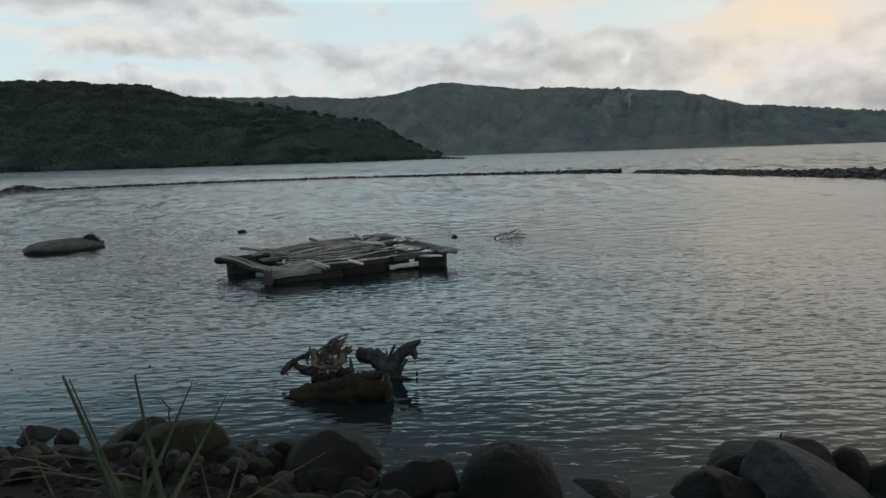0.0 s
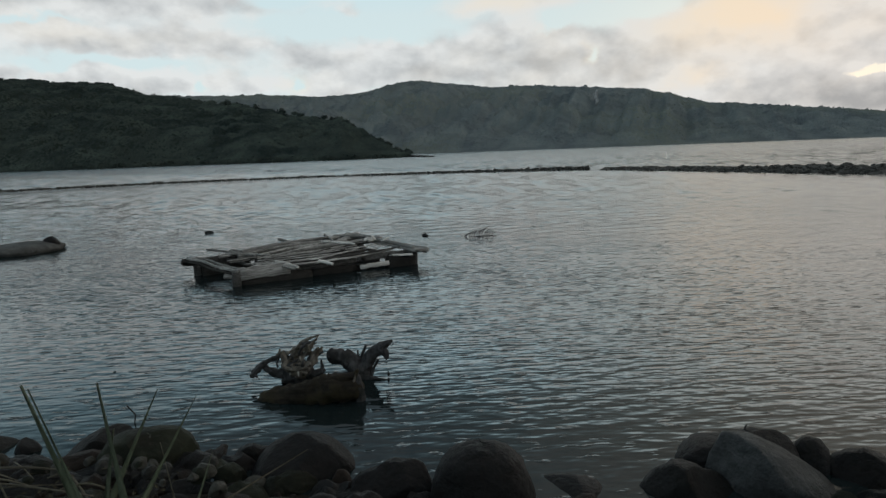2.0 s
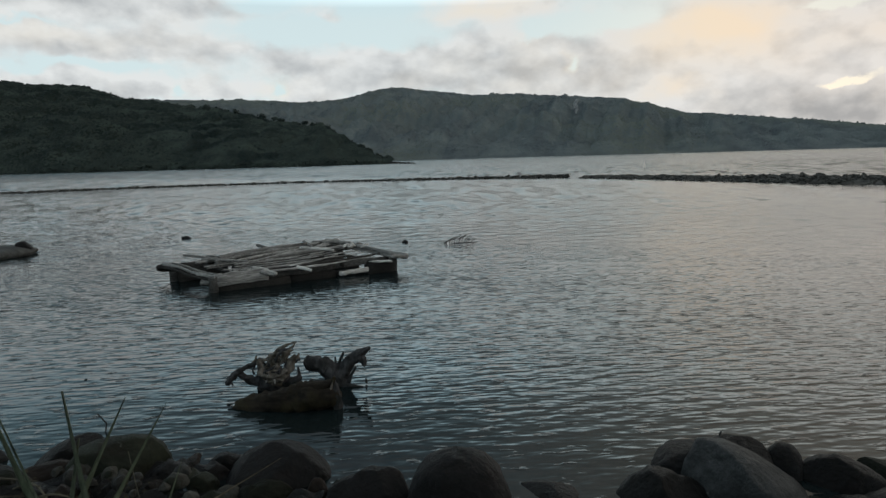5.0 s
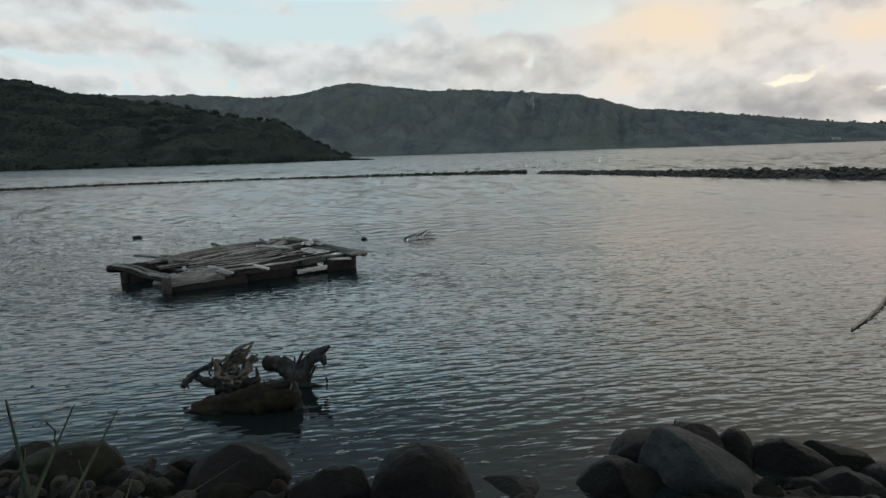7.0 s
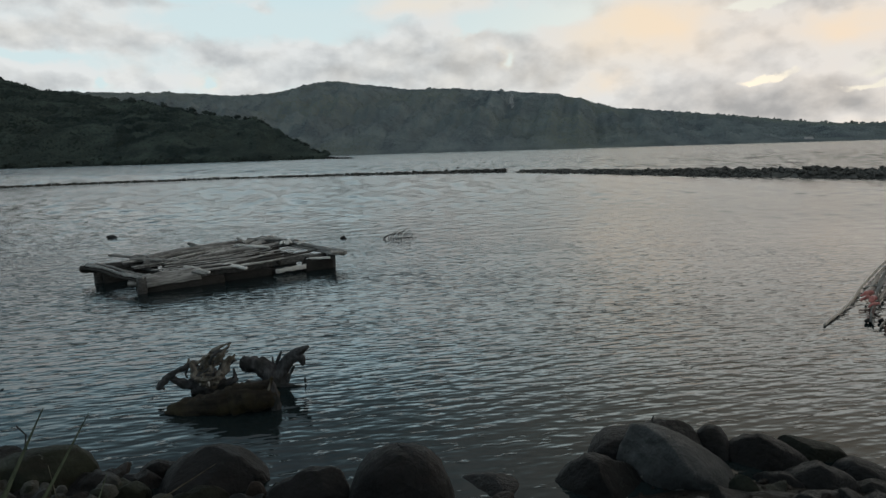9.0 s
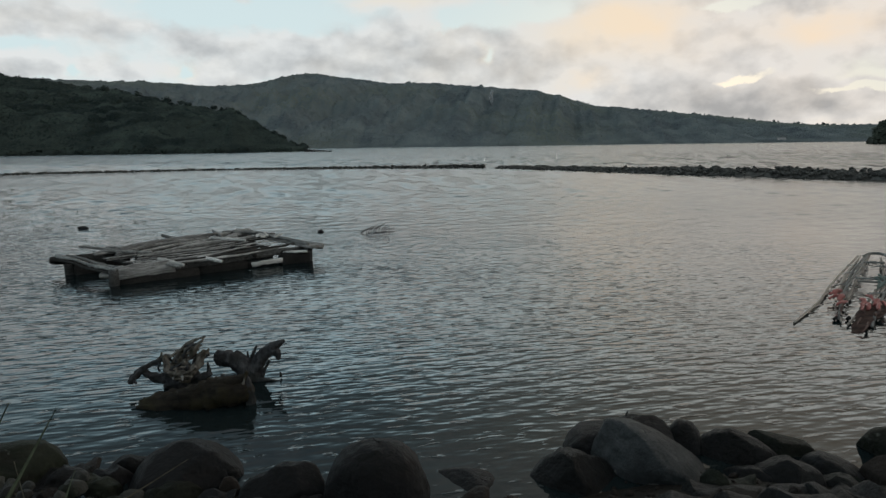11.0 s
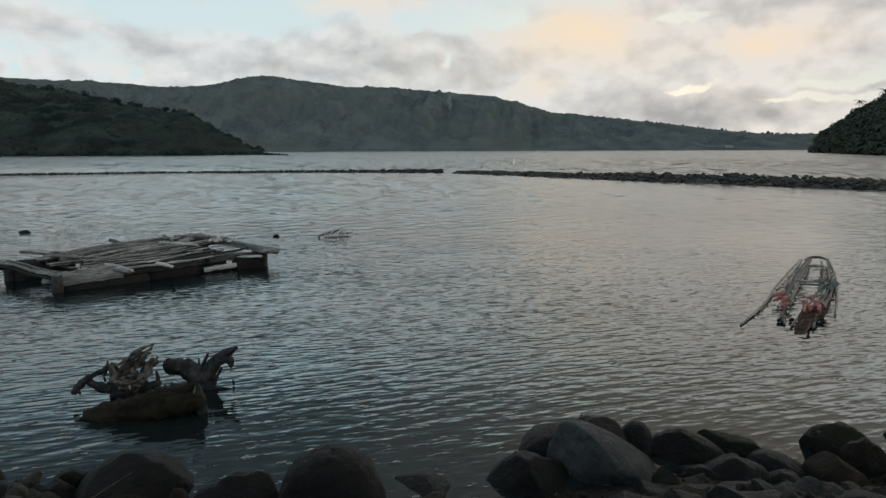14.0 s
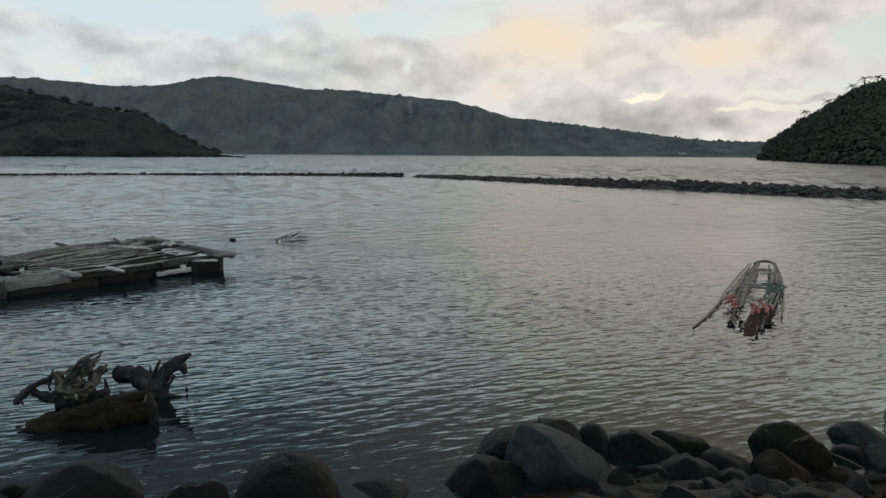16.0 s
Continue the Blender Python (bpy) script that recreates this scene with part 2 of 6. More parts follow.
def root_material(name, dark, light, moss, grain=(9, 9, 3)):
    n = Nodes(name, 0.75, 0.12)
    g, big, fine = n.noise(n.coords(grain), 2.4, 7, 0.65), n.noise(n.coords(), 6.0, 4), n.noise(n.coords(), 40.0, 5)
    col = n.mix(n.ramp(g, (0.3, (0, 0, 0)), (0.68, (1, 1, 1))), dark, light)
    col = n.mix(n.ramp(big, (0.48, (0, 0, 0)), (0.66, (0.85, 0.85, 0.85))), col, moss)
    return n.done(col, n.math("ADD", g, n.math("MULTIPLY", fine, 0.4)), 0.9, 0.02)


def leaf_material(name, dark, light, olive, patch=0.02, tree=0.13):
    """Foliage: each leaf a little different, each tree more so, whole stands browner or greener."""
    n = Nodes(name, 0.8, 0.08)
    ran = n.node("ShaderNodeNewGeometry").outputs["Random Per Island"]
    kind = n.ramp(n.noise(n.world(), tree, 3, 0.5), (0.36, (0, 0, 0)), (0.66, (1, 1, 1)))
    col = n.mix(n.math("MULTIPLY_ADD", ran, 0.14, n.math("MULTIPLY", kind, 0.86)), dark, light)
    col = n.mix(n.ramp(n.noise(n.world(), patch, 4), (0.46, (0, 0, 0)), (0.62, (0.8, 0.8, 0.8))), col, olive)
    return n.done(col)


def canopy_material(name, dark, light, scale):
    """The closed roof of a wood seen from afar."""
    n = Nodes(name, 0.85, 0.05)
    v = n.world()
    col = n.mix(n.ramp(n.noise(v, scale, 5, 0.6), (0.35, (0, 0, 0)), (0.65, (1, 1, 1))), dark, light)
    col = n.mix(n.ramp(n.noise(v, scale * 0.09, 4), (0.40, (0, 0, 0)), (0.66, (0.7, 0.7, 0.7))), col, tuple(0.7 * c for c in light))
    return n.done(col, n.noise(v, scale * 2.2, 4, 0.6), 0.6, 0.5)


def water_material():
    n = Nodes("lagoon_water", 0.12, 0.5)
    n.p.inputs["IOR"].default_value = 1.36
    v = n.world()
    silt = n.noise(v, 0.22, 4)
    col = n.mix(silt, (0.004, 0.010, 0.012), (0.007, 0.013, 0.014))
    sep = n.node("ShaderNodeSeparateXYZ")
    n.link(v, sep.inputs[0])
    # distance from the bank: sheltered water under it, wind ripples further out, smoother water beyond, choppy waves outside the breakwater
    out = n.math("MULTIPLY_ADD", sep.outputs[0], 0.45, sep.outputs[1])
    lee = n.math("MULTIPLY_ADD", out, -0.20, 1.75, clamp=True)
    calm = n.math("MULTIPLY_ADD", n.math("MULTIPLY_ADD", sep.outputs[0], 0.85, sep.outputs[1]), 0.06, -0.76, clamp=True)
    sea = n.math("MULTIPLY_ADD", n.math("MULTIPLY_ADD", sep.outputs[0], 0.9, sep.outputs[1]), 0.06, -3.9, clamp=True)
    col = n.mix(lee, col, (0.012, 0.018, 0.019))
    # trains of small wind waves, their crests lying across the wind, stronger in gusty patches
    chop = n.noise(n.world((2.9, 8.2, 1), radians(-6)), 1.0, 1.0, 0.5)
    cross = n.noise(n.world((3.9, 10.5, 1), radians(9)), 1.0, 1.0, 0.5)
    fine = n.noise(n.world((11.0, 25.0, 1), radians(-14)), 1.0, 1.0, 0.5)
    crest = n.noise(n.world((4.6, 11.5, 1), radians(2)), 1.0, 2.0, 0.45)
    crest = n.math("MAXIMUM", n.math("SUBTRACT", crest, 0.60), 0.0)
    swell = n.noise(n.world((0.9, 1.8, 1), radians(-4)), 1.0, 1.0, 0.5)
    gust = n.ramp(n.noise(n.world((0.20, 0.34, 1), radians(12)), 1.0, 3.0), (0.34, (0.6, 0.6, 0.6)), (0.62, (1, 1, 1)))
    h = n.math("MULTIPLY", chop, 0.018)
    h = n.math("MULTIPLY_ADD", cross, 0.0135, h)
    h = n.math("MULTIPLY_ADD", fine, 0.0018, h)
    h = n.math("MULTIPLY", h, gust)
    h = n.math("MULTIPLY", h, n.math("MULTIPLY_ADD", lee, -0.70, n.math("MULTIPLY_ADD", calm, -0.75, 1.0)))
    h = n.math("MULTIPLY_ADD", swell, 0.007, h)
    h = n.math("MULTIPLY_ADD", n.math("MULTIPLY", crest, n.math("MULTIPLY_ADD", calm, -0.7, 1.0)), 0.030, h)
    # short dark streaks where a breath of wind touches the smooth water
    dash = n.noise(n.world((0.85, 1.5, 1), radians(-5)), 1.0, 3.0, 0.55)
    dash = n.math("MAXIMUM", n.math("SUBTRACT", dash, 0.55), 0.0)
    h = n.math("MULTIPLY_ADD", n.math("MULTIPLY", dash, calm), 0.045, h)
    waves = n.noise(n.world((0.55, 0.16, 1), radians(-10)), 1.0, 3.0, 0.6)
    waves = n.math("MAXIMUM", n.math("SUBTRACT", waves, 0.45), 0.0)
    h = n.math("MULTIPLY_ADD", n.math("MULTIPLY", waves, sea), 1.5, h)
    rough = n.math("MULTIPLY_ADD", calm, 0.18, 0.02)
    return n.done(col, h, 1.0, 1.0, n.math("MULTIPLY_ADD", sea, 0.06, rough))


WATER = water_material()
ROCK_DARK = stone_material("dark_wet_stone", (0.010, 0.010, 0.010), (0.033, 0.033, 0.034), (0.016, 0.014, 0.012), 0.5)
ROCK_GREY = stone_material("grey_stone", (0.030, 0.030, 0.028), (0.072, 0.072, 0.066), (0.019, 0.018, 0.016), 0.55, 0.5)
ROCK_SLAB = stone_material("pale_grey_stone", (0.032, 0.034, 0.035), (0.090, 0.094, 0.095), (0.018, 0.024, 0.024), 0.55, 0.5)
ROCK_BROWN = stone_material("brown_stone", (0.016, 0.012, 0.0095), (0.040, 0.030, 0.025), (0.011, 0.009, 0.0075), 0.6)
ROCK_MOSS = stone_material("mossy_stone", (0.012, 0.015, 0.010), (0.036, 0.040, 0.026), (0.022, 0.019, 0.014), 0.65, 0.3)
ROCK_PALE = stone_material("pale_stone", (0.045, 0.045, 0.039), (0.11, 0.108, 0.094), (0.037, 0.037, 0.030), 0.65, 0.3)
ROCK_AWASH = stone_material("dry_grey_stone", (0.075, 0.077, 0.076), (0.15, 0.152, 0.148), (0.055, 0.056, 0.052), 0.7, 0.3)
ROCK_FAR = stone_material("breakwater_stone", (0.055, 0.054, 0.050), (0.20, 0.195, 0.18), (0.038, 0.034, 0.029), 0.7)
SOIL = stone_material("bank_soil", (0.014, 0.012, 0.010), (0.028, 0.024, 0.020), (0.016, 0.017, 0.012), 0.85)
WOOD_GREY = wood_material("weathered_grey_wood", (0.09, 0.087, 0.083), (0.42, 0.41, 0.39))
WOOD_DECK = wood_material("sun_greyed_deck_wood", (0.09, 0.085, 0.082), (0.54, 0.525, 0.505), 0.75, (1.2, 30.0, 30.0), 31.0)
WOOD_PALE = wood_material("bleached_wood", (0.40, 0.385, 0.365), (0.70, 0.68, 0.65))
WOOD_DARK = wood_material("dark_wood", (0.018, 0.017, 0.016), (0.050, 0.046, 0.042))
# a tone between the grey and the dark wood, for sides and posts
WOOD_MID = wood_material("dark_grey_wood", (0.035, 0.034, 0.033), (0.13, 0.126, 0.12))
BAMBOO = wood_material("weathered_bamboo", (0.25, 0.215, 0.185), (0.54, 0.47, 0.415), 0.6)
ROOT = root_material("weathered_root_wood", (0.012, 0.010, 0.009), (0.26, 0.235, 0.20), (0.040, 0.032, 0.018))
ROOT_DARK = root_material("dark_root_wood", (0.012, 0.012, 0.013), (0.085, 0.084, 0.086), (0.024, 0.026, 0.024))
LOG = root_material("mossy_log_wood", (0.007, 0.006, 0.006), (0.040, 0.033, 0.024), (0.040, 0.034, 0.018), (2, 9, 9))
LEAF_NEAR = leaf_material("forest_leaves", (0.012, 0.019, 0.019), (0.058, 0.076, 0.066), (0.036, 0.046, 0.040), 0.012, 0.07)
# paler and bluer than real leaves: the haze of distance is put into this colour
LEAF_HAZED = leaf_material("hazed_far_leaves", (0.088, 0.106, 0.116), (0.172, 0.196, 0.196), (0.142, 0.160, 0.138), 0.005, 0.03)
LEAF_RIGHT = leaf_material("hillside_leaves", (0.054, 0.066, 0.054), (0.078, 0.092, 0.070), (0.068, 0.078, 0.058), 0.03, 0.16)
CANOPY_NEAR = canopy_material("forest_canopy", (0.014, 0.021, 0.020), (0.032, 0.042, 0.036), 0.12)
# far canopy with the same haze painted into its tones
CANOPY_HAZED = canopy_material("hazed_far_canopy", (0.100, 0.120, 0.128), (0.165, 0.190, 0.190), 0.03)
CANOPY_RIGHT = canopy_material("hillside_canopy", (0.055, 0.070, 0.056), (0.098, 0.116, 0.088), 0.3)
BARK = wood_material("bark", (0.05, 0.045, 0.04), (0.11, 0.10, 0.09))
GRASS = wood_material("grass_blade_green", (0.060, 0.074, 0.048), (0.12, 0.14, 0.09), 0.5, (30, 30, 1.5))
LITTER = wood_material("dull_leaf_litter", (0.035, 0.032, 0.020), (0.11, 0.10, 0.065), 0.8)
STRAW = wood_material("dry_straw", (0.085, 0.074, 0.053), (0.19, 0.17, 0.13), 0.7)


def plain(name, a, b, rough=0.5, scale=14.0):
    n = Nodes(name, rough, 0.4)
    v = n.coords()
    f = n.noise(v, scale, 6)
    return n.done(n.mix(n.ramp(f, (0.35, (0, 0, 0)), (0.65, (1, 1, 1))), a, b), f, 0.4, 0.005)


FLOAT_RED = plain("faded_red_plastic", (0.25, 0.060, 0.055), (0.42, 0.14, 0.125))
NET_GREEN = plain("green_netting", (0.09, 0.125, 0.112), (0.18, 0.23, 0.21), 0.8)
NET_DARK = plain("sodden_brown_netting", (0.050, 0.028, 0.024), (0.15, 0.085, 0.070), 0.8)
PAINT_WHITE = plain("weathered_white_paint", (0.55, 0.55, 0.53), (0.75, 0.75, 0.73), 0.6, 3.0)
ROOF_GREY = plain("old_roof_sheet", (0.20, 0.20, 0.20), (0.32, 0.31, 0.30), 0.5, 2.0)
SMOKE = plain("pale_ash_smoke", (0.30, 0.31, 0.32), (0.42, 0.43, 0.44), 1.0, 0.3)
SMOKE.node_tree.nodes["Principled BSDF"].inputs["Alpha"].default_value = 0.35

# ---- builders ----


def mesh_of(name, verts, faces, material, smooth=False):
    """A mesh from arrays of corners and of faces that all have as many sides."""
    verts, faces = np.asarray(verts, np.float32), np.asarray(faces, np.int32)
    me = bpy.data.meshes.new(name)
    me.vertices.add(len(verts))
    me.vertices.foreach_set("co", verts.ravel())
    n, k = faces.shape
    me.loops.add(n * k)
    me.loops.foreach_set("vertex_index", faces.ravel())
    me.polygons.add(n)
    me.polygons.foreach_set("loop_start", np.arange(n, dtype=np.int32) * k)
    me.polygons.foreach_set("loop_total", np.full(n, k, np.int32))
    me.polygons.foreach_set("use_smooth", np.full(n, smooth, bool))
    me.update(calc_edges=True)
    me.validate()
    me.materials.append(material)
    return me


def part(name, bm, material, parent=None, label="", smooth=True):
    """One bmesh as one mesh object, under a thing or a part if one is given."""
    me = bpy.data.meshes.new(name)
    bmesh.ops.recalc_face_normals(bm, faces=bm.faces)
    bm.to_mesh(me)
    bm.free()
    me.polygons.foreach_set("use_smooth", [smooth] * len(me.polygons))
    me.materials.append(material)
    ob = new(name, me)
    if parent is not None:
        ob.parent = parent
    if label:
        ob["label"] = label
    return ob


def tube(points, radii, sides=9, rough=0.0, seed=0, squash=1.0, bm=None, gnarl=0.0):
    """A tapered, knobbly limb through the points, rounded off at both ends."""
    pts = [Vector(p) for p in points]
    # round the bends: a Catmull-Rom curve through the points
    line, rad = [], []
    steps = (5 if len(pts) > 2 else 6) * (2 if gnarl else 1)
    for i in range(len(pts) - 1):
        p0, p1, p2, p3 = pts[max(i - 1, 0)], pts[i], pts[i + 1], pts[min(i + 2, len(pts) - 1)]
        for s in range(steps):
            u = s / steps
            line.append(0.5 * (2 * p1 + (p2 - p0) * u + (2 * p0 - 5 * p1 + 4 * p2 - p3) * u * u + (3 * p1 - p0 - 3 * p2 + p3) * u ** 3))
            rad.append(radii[i] * (1 - u) + radii[i + 1] * u)
    line.append(pts[-1])
    rad.append(radii[-1])
    a, b = (line[0] - line[1]).normalized(), (line[-1] - line[-2]).normalized()
    line = [line[0] + a * rad[0] * 0.45] + line + [line[-1] + b * rad[-1] * 0.45]
    rad = [rad[0] * 0.55] + rad + [rad[-1] * 0.55]
    bm = bm or bmesh.new()
    rings, side = [], None
    for i, p in enumerate(line):
        d = (line[min(i + 1, len(line) - 1)] - line[max(i - 1, 0)]).normalized()
        if side is None:
            side = d.cross(Vector((0, 0, 1)) if abs(d.z) < 0.9 else Vector((1, 0, 0))).normalized()
        side = (side - d * side.dot(d)).normalized()
        up = d.cross(side)
        ring = []
        for k in range(sides):
            t = 2 * math.pi * k / sides
            r = rad[i]
            if rough:
                q = p * (0.45 / max(max(radii), 0.004)) + Vector((math.cos(t), math.sin(t), seed * 7.3))
                r *= 1 + rough * (noise.noise(q) + 0.5 * noise.noise(q * 2.7))
            if gnarl:  # ridges along the grain, pits and knots
                g = Vector((math.cos(t) * 2.2, math.sin(t) * 2.2, i * 0.09 + seed * 3.1))
                r *= 1 + gnarl * (0.20 * noise.noise(g) + 0.12 * noise.noise(g * 2.3) + 0.16 * noise.noise(p * 26.0 + Vector((math.cos(t), math.sin(t), seed))))
            ring.append(bm.verts.new(p + side * (math.cos(t) * r) + up * (math.sin(t) * r * squash)))
        rings.append(ring)
    for r0, r1 in zip(rings, rings[1:]):
        for k in range(sides):
            bm.faces.new((r0[k], r0[(k + 1) % sides], r1[(k + 1) % sides], r1[k]))
    bm.faces.new(rings[0][::-1])
    bm.faces.new(rings[-1])
    return bm


def plank(p0, p1, width, thick, seed=0, wear=0.006, up=(0, 0, 1)):
    """A sawn board from p0 to p1 with worn, slightly uneven edges."""
    r = random.Random(seed)
    p0, p1 = Vector(p0), Vector(p1)
    d = (p1 - p0).normalized()
    side = d.cross(Vector(up)).normalized()
    top = side.cross(d)
    bm = bmesh.new()
    rings = []
    n = 7
    for i in range(n):
        c = p0.lerp(p1, i / (n - 1)) + top * r.uniform(-wear, wear) + side * r.uniform(-wear, wear)
        w = width / 2 * (1 + r.uniform(-0.05, 0.05))
        e = min(thick, width) * 0.18
        ring = []
        for x, z in ((-w + e, -thick / 2), (w - e, -thick / 2), (w, -thick / 2 + e), (w, thick / 2 - e),
                     (w - e, thick / 2), (-w + e, thick / 2), (-w, thick / 2 - e), (-w, -thick / 2 + e)):
            jag = d * r.uniform(-0.02, 0.02) if i in (0, n - 1) else Vector()
            ring.append(bm.verts.new(c + side * x + top * z + jag))
        rings.append(ring)
    for a, b in zip(rings, rings[1:]):
        for k in range(8):
            bm.faces.new((a[k], a[(k + 1) % 8], b[(k + 1) % 8], b[k]))
    bm.faces.new(rings[0][::-1])
    bm.faces.new(rings[-1])
    return bm


def stone_mesh(seed, size, level=4, facets=9, lumps=0.16, grit=0.02, cut=(0.72, 0.98), boxy=0.0):
    """A weathered stone: a ball cut by flat faces, then worn and pitted. boxy pulls it to a block."""
    r = random.Random(seed)
    bm = bmesh.new()
    bmesh.ops.create_icosphere(bm, subdivisions=level, radius=1.0)
    planes = []
    for _ in range(facets):
        d = Vector((r.gauss(0, 1), r.gauss(0, 1), r.gauss(0, 1))).normalized()
        planes.append((d, r.uniform(*cut)))
    off = Vector((r.uniform(0, 90), r.uniform(0, 90), r.uniform(0, 90)))
    for v in bm.verts:
        p = v.co.copy()
        if boxy:
            k = max(abs(p.x), abs(p.y), abs(p.z))
            p = p.lerp(p / k * 0.86, boxy)
        p *= 1 + lumps * noise.noise(p * 1.1 + off)
        for d, h in planes:
            over = p.dot(d) - h
            if over > 0:
                p -= d * over * 0.86
        p *= 1 + grit * (noise.noise(p * 4.0 + off) + 0.6 * noise.noise(p * 9.0 + off) + 0.4 * noise.noise(p * 19.0 + off))
        v.co = p
    lo = [min(v.co[i] for v in bm.verts) for i in range(3)]
    hi = [max(v.co[i] for v in bm.verts) for i in range(3)]
    for v in bm.verts:
        v.co = Vector([((v.co[i] - lo[i]) / (hi[i] - lo[i]) - (0.5 if i < 2 else 0.0)) * size[i] for i in range(3)])
    return bm


# ---- the lagoon, the bank and the hills ----
SHORE_X = [-400, -9, -4, -3, -2, -1.5, -0.5, 0, 1.5, 2.6, 4, 5.3, 9, 400]
SHORE_Y = [6.0, 5.6, 5.25, 5.1, 4.95, 4.85, 4.6, 4.25, 4.15, 4.3, 3.7, 3.55, 3.3, 3.0]


def shore(x):
    return np.interp(x, SHORE_X, SHORE_Y)


def wobble(x, y, s, seed=0.0):
    """A smooth uneven field, about -1 to 1, with features s metres across."""
    k = 2 * np.pi / s
    return (np.sin(k * (x + 0.31 * y) + seed) * np.cos(k * 0.83 * (y - 0.27 * x) + 1.7 * seed) * 0.6
            + np.sin(k * 2.13 * (0.6 * x - y) + 3.1 + seed) * np.cos(k * 1.91 * (x + 0.4 * y) + seed * 0.7) * 0.4)


def bank_z(x, y):
    s = shore(x) - y
    z = -0.22 + 0.36 * s
    flat = 0.70 + 0.006 * np.maximum(s - 3.0, 0)
    # the last rise lies unseen behind the camera, added to block low sky
    return np.where(z < 0.45, z, np.minimum(flat, 0.45 + (z - 0.45) * 0.38)) + np.clip((s - 9.0) * 0.45, 0, 9) + 0.02 * wobble(x, y, 1.3) + 0.01 * wobble(x, y, 0.41, 2.0)


def ground_at(x, y):
    return float(bank_z(np.float64(x), np.float64(y)))


def grid_mesh(name, xs, ys, zf, material):
    X, Y = np.meshgrid(xs, ys)
    Z = zf(X, Y)
    verts = np.stack([X, Y, Z], -1).reshape(-1, 3)
    ny, nx = X.shape
    i = (np.arange(ny - 1)[:, None] * nx + np.arange(nx - 1)[None]).ravel()
    return mesh_of(name, verts, np.stack([i, i + 1, i + nx + 1, i + nx], -1), material, True)


def wave_band(x, y, shortest, longest, slope, seed, count=16):
    """Crossing wind waves between two lengths, running mostly towards the bank, with a given mean steepness."""
    r = random.Random(seed)
    z = np.zeros_like(x)
    for i in range(count):
        k = 2 * np.pi / (shortest * (longest / shortest) ** r.random())
        t = radians(r.gauss(-8, 38))
        z += slope * math.sqrt(2 / count) / k * np.sin(k * (x * math.sin(t) + y * math.cos(t)) + r.uniform(0, 6.28))
    return z


def ring_sheet():
    """The water: one round sheet to the horizon, with real waves in the stretch that lies in view."""
    radii = np.concatenate([[0.5], np.linspace(1.5, 13.9, 14), np.arange(14, 36, 0.1), np.arange(36, 66, 0.17), np.arange(66, 200, 0.55), np.geomspace(222, 4600, 24)])
    turn = np.radians(np.concatenate([np.arange(-44, 62, 0.3), np.arange(62, 316, 5.0)]))
    n = len(turn)
    R, T = np.meshgrid(radii, turn, indexing="ij")
    x, y = R * np.sin(T), R * np.cos(T)
    az = np.degrees(T)
    edge = np.interp(az, [-35, -21, -8, 4, 16, 25, 40, 54, 76], [73, 72, 70, 66, 62.5, 54.8, 46.7, 43, 44])  # the line of the breakwater
    seen = np.clip((az + 44) / 3, 0, 1) * np.clip((61 - az) / 3, 0, 1)
    inner = np.clip((edge - R) / 2, 0, 1)
    short = np.clip((R - 15) / 7, 0, 1) * np.clip((36 - R) / 8, 0, 1)
    middle = np.clip((R - 22) / 10, 0, 1) * inner * np.clip((66 - R) / 4, 0, 1)
    outer = np.clip((R - edge - 0.5) / 3, 0, 1) * np.clip((196 - R) / 80, 0, 1)
    z = wave_band(x, y, 0.45, 0.8, SLOPE * 0.8, 1) * short + wave_band(x, y, 0.8, 1.3, SLOPE * 0.9, 2, 24) * middle + wave_band(x, y, 2.2, 5.0, SLOPE, 3, 24) * outer
    verts = np.stack([x, y, z * seen], -1).reshape(-1, 3)
    i, k = np.meshgrid(np.arange(len(radii) - 1), np.arange(n), indexing="ij")
    a, b = i * n + k, i * n + (k + 1) % n
    return mesh_of("water", verts, np.stack([a, b, b + n, a + n], -1).reshape(-1, 4)[:, ::-1], WATER, True)


SLOPE = 0.085
tagged(new("water", ring_sheet()), "calm grey-green lagoon water with small wind ripples", "water", kind="structure")
xs = np.concatenate([np.linspace(-400, -12, 30), np.linspace(-11, 11, 180), np.linspace(12, 400, 30)])
ys = np.concatenate([np.linspace(-400, -9, 30), np.linspace(-8, 6.6, 120)])
tagged(new("ground", grid_mesh("ground", xs, ys, bank_z, SOIL)), "brown earth bank sloping down under stones to the lagoon", "ground", kind="structure")


def cells(x, y, size, seed):
    """Rounded treetops on a jittered grid: the height, 0 to 1, of the nearest one, and a number of its own."""
    gx, gy = np.floor(x / size), np.floor(y / size)
    best, own = np.full(x.shape, -1.0), np.zeros(x.shape)
    for i in (-1, 0, 1):
        for k in (-1, 0, 1):
            cx, cy = gx + i, gy + k
            h = np.sin(cx * 127.1 + cy * 311.7 + seed) * 43758.5453
            h -= np.floor(h)
            h2 = np.sin(cx * 269.5 + cy * 183.3 + seed * 2) * 24634.6345
            h2 -= np.floor(h2)
            d2 = ((cx + 0.15 + 0.7 * h) * size - x) ** 2 + ((cy + 0.15 + 0.7 * h2) * size - y) ** 2
            z = (0.55 + 0.45 * h) * np.sqrt(np.maximum(0, 1 - d2 / (0.85 * size) ** 2))
            own = np.where(z > best, h2, own)
            best = np.maximum(best, z)
    return best, own


def eased(x, xs, ys, reach):
    """Values between given ones, with rounded corners."""
    return sum(np.interp(x + reach * k, xs, ys) * (1 - abs(k)) for k in (-0.8, -0.6, -0.4, -0.2, 0, 0.2, 0.4, 0.6, 0.8)) / 5.0


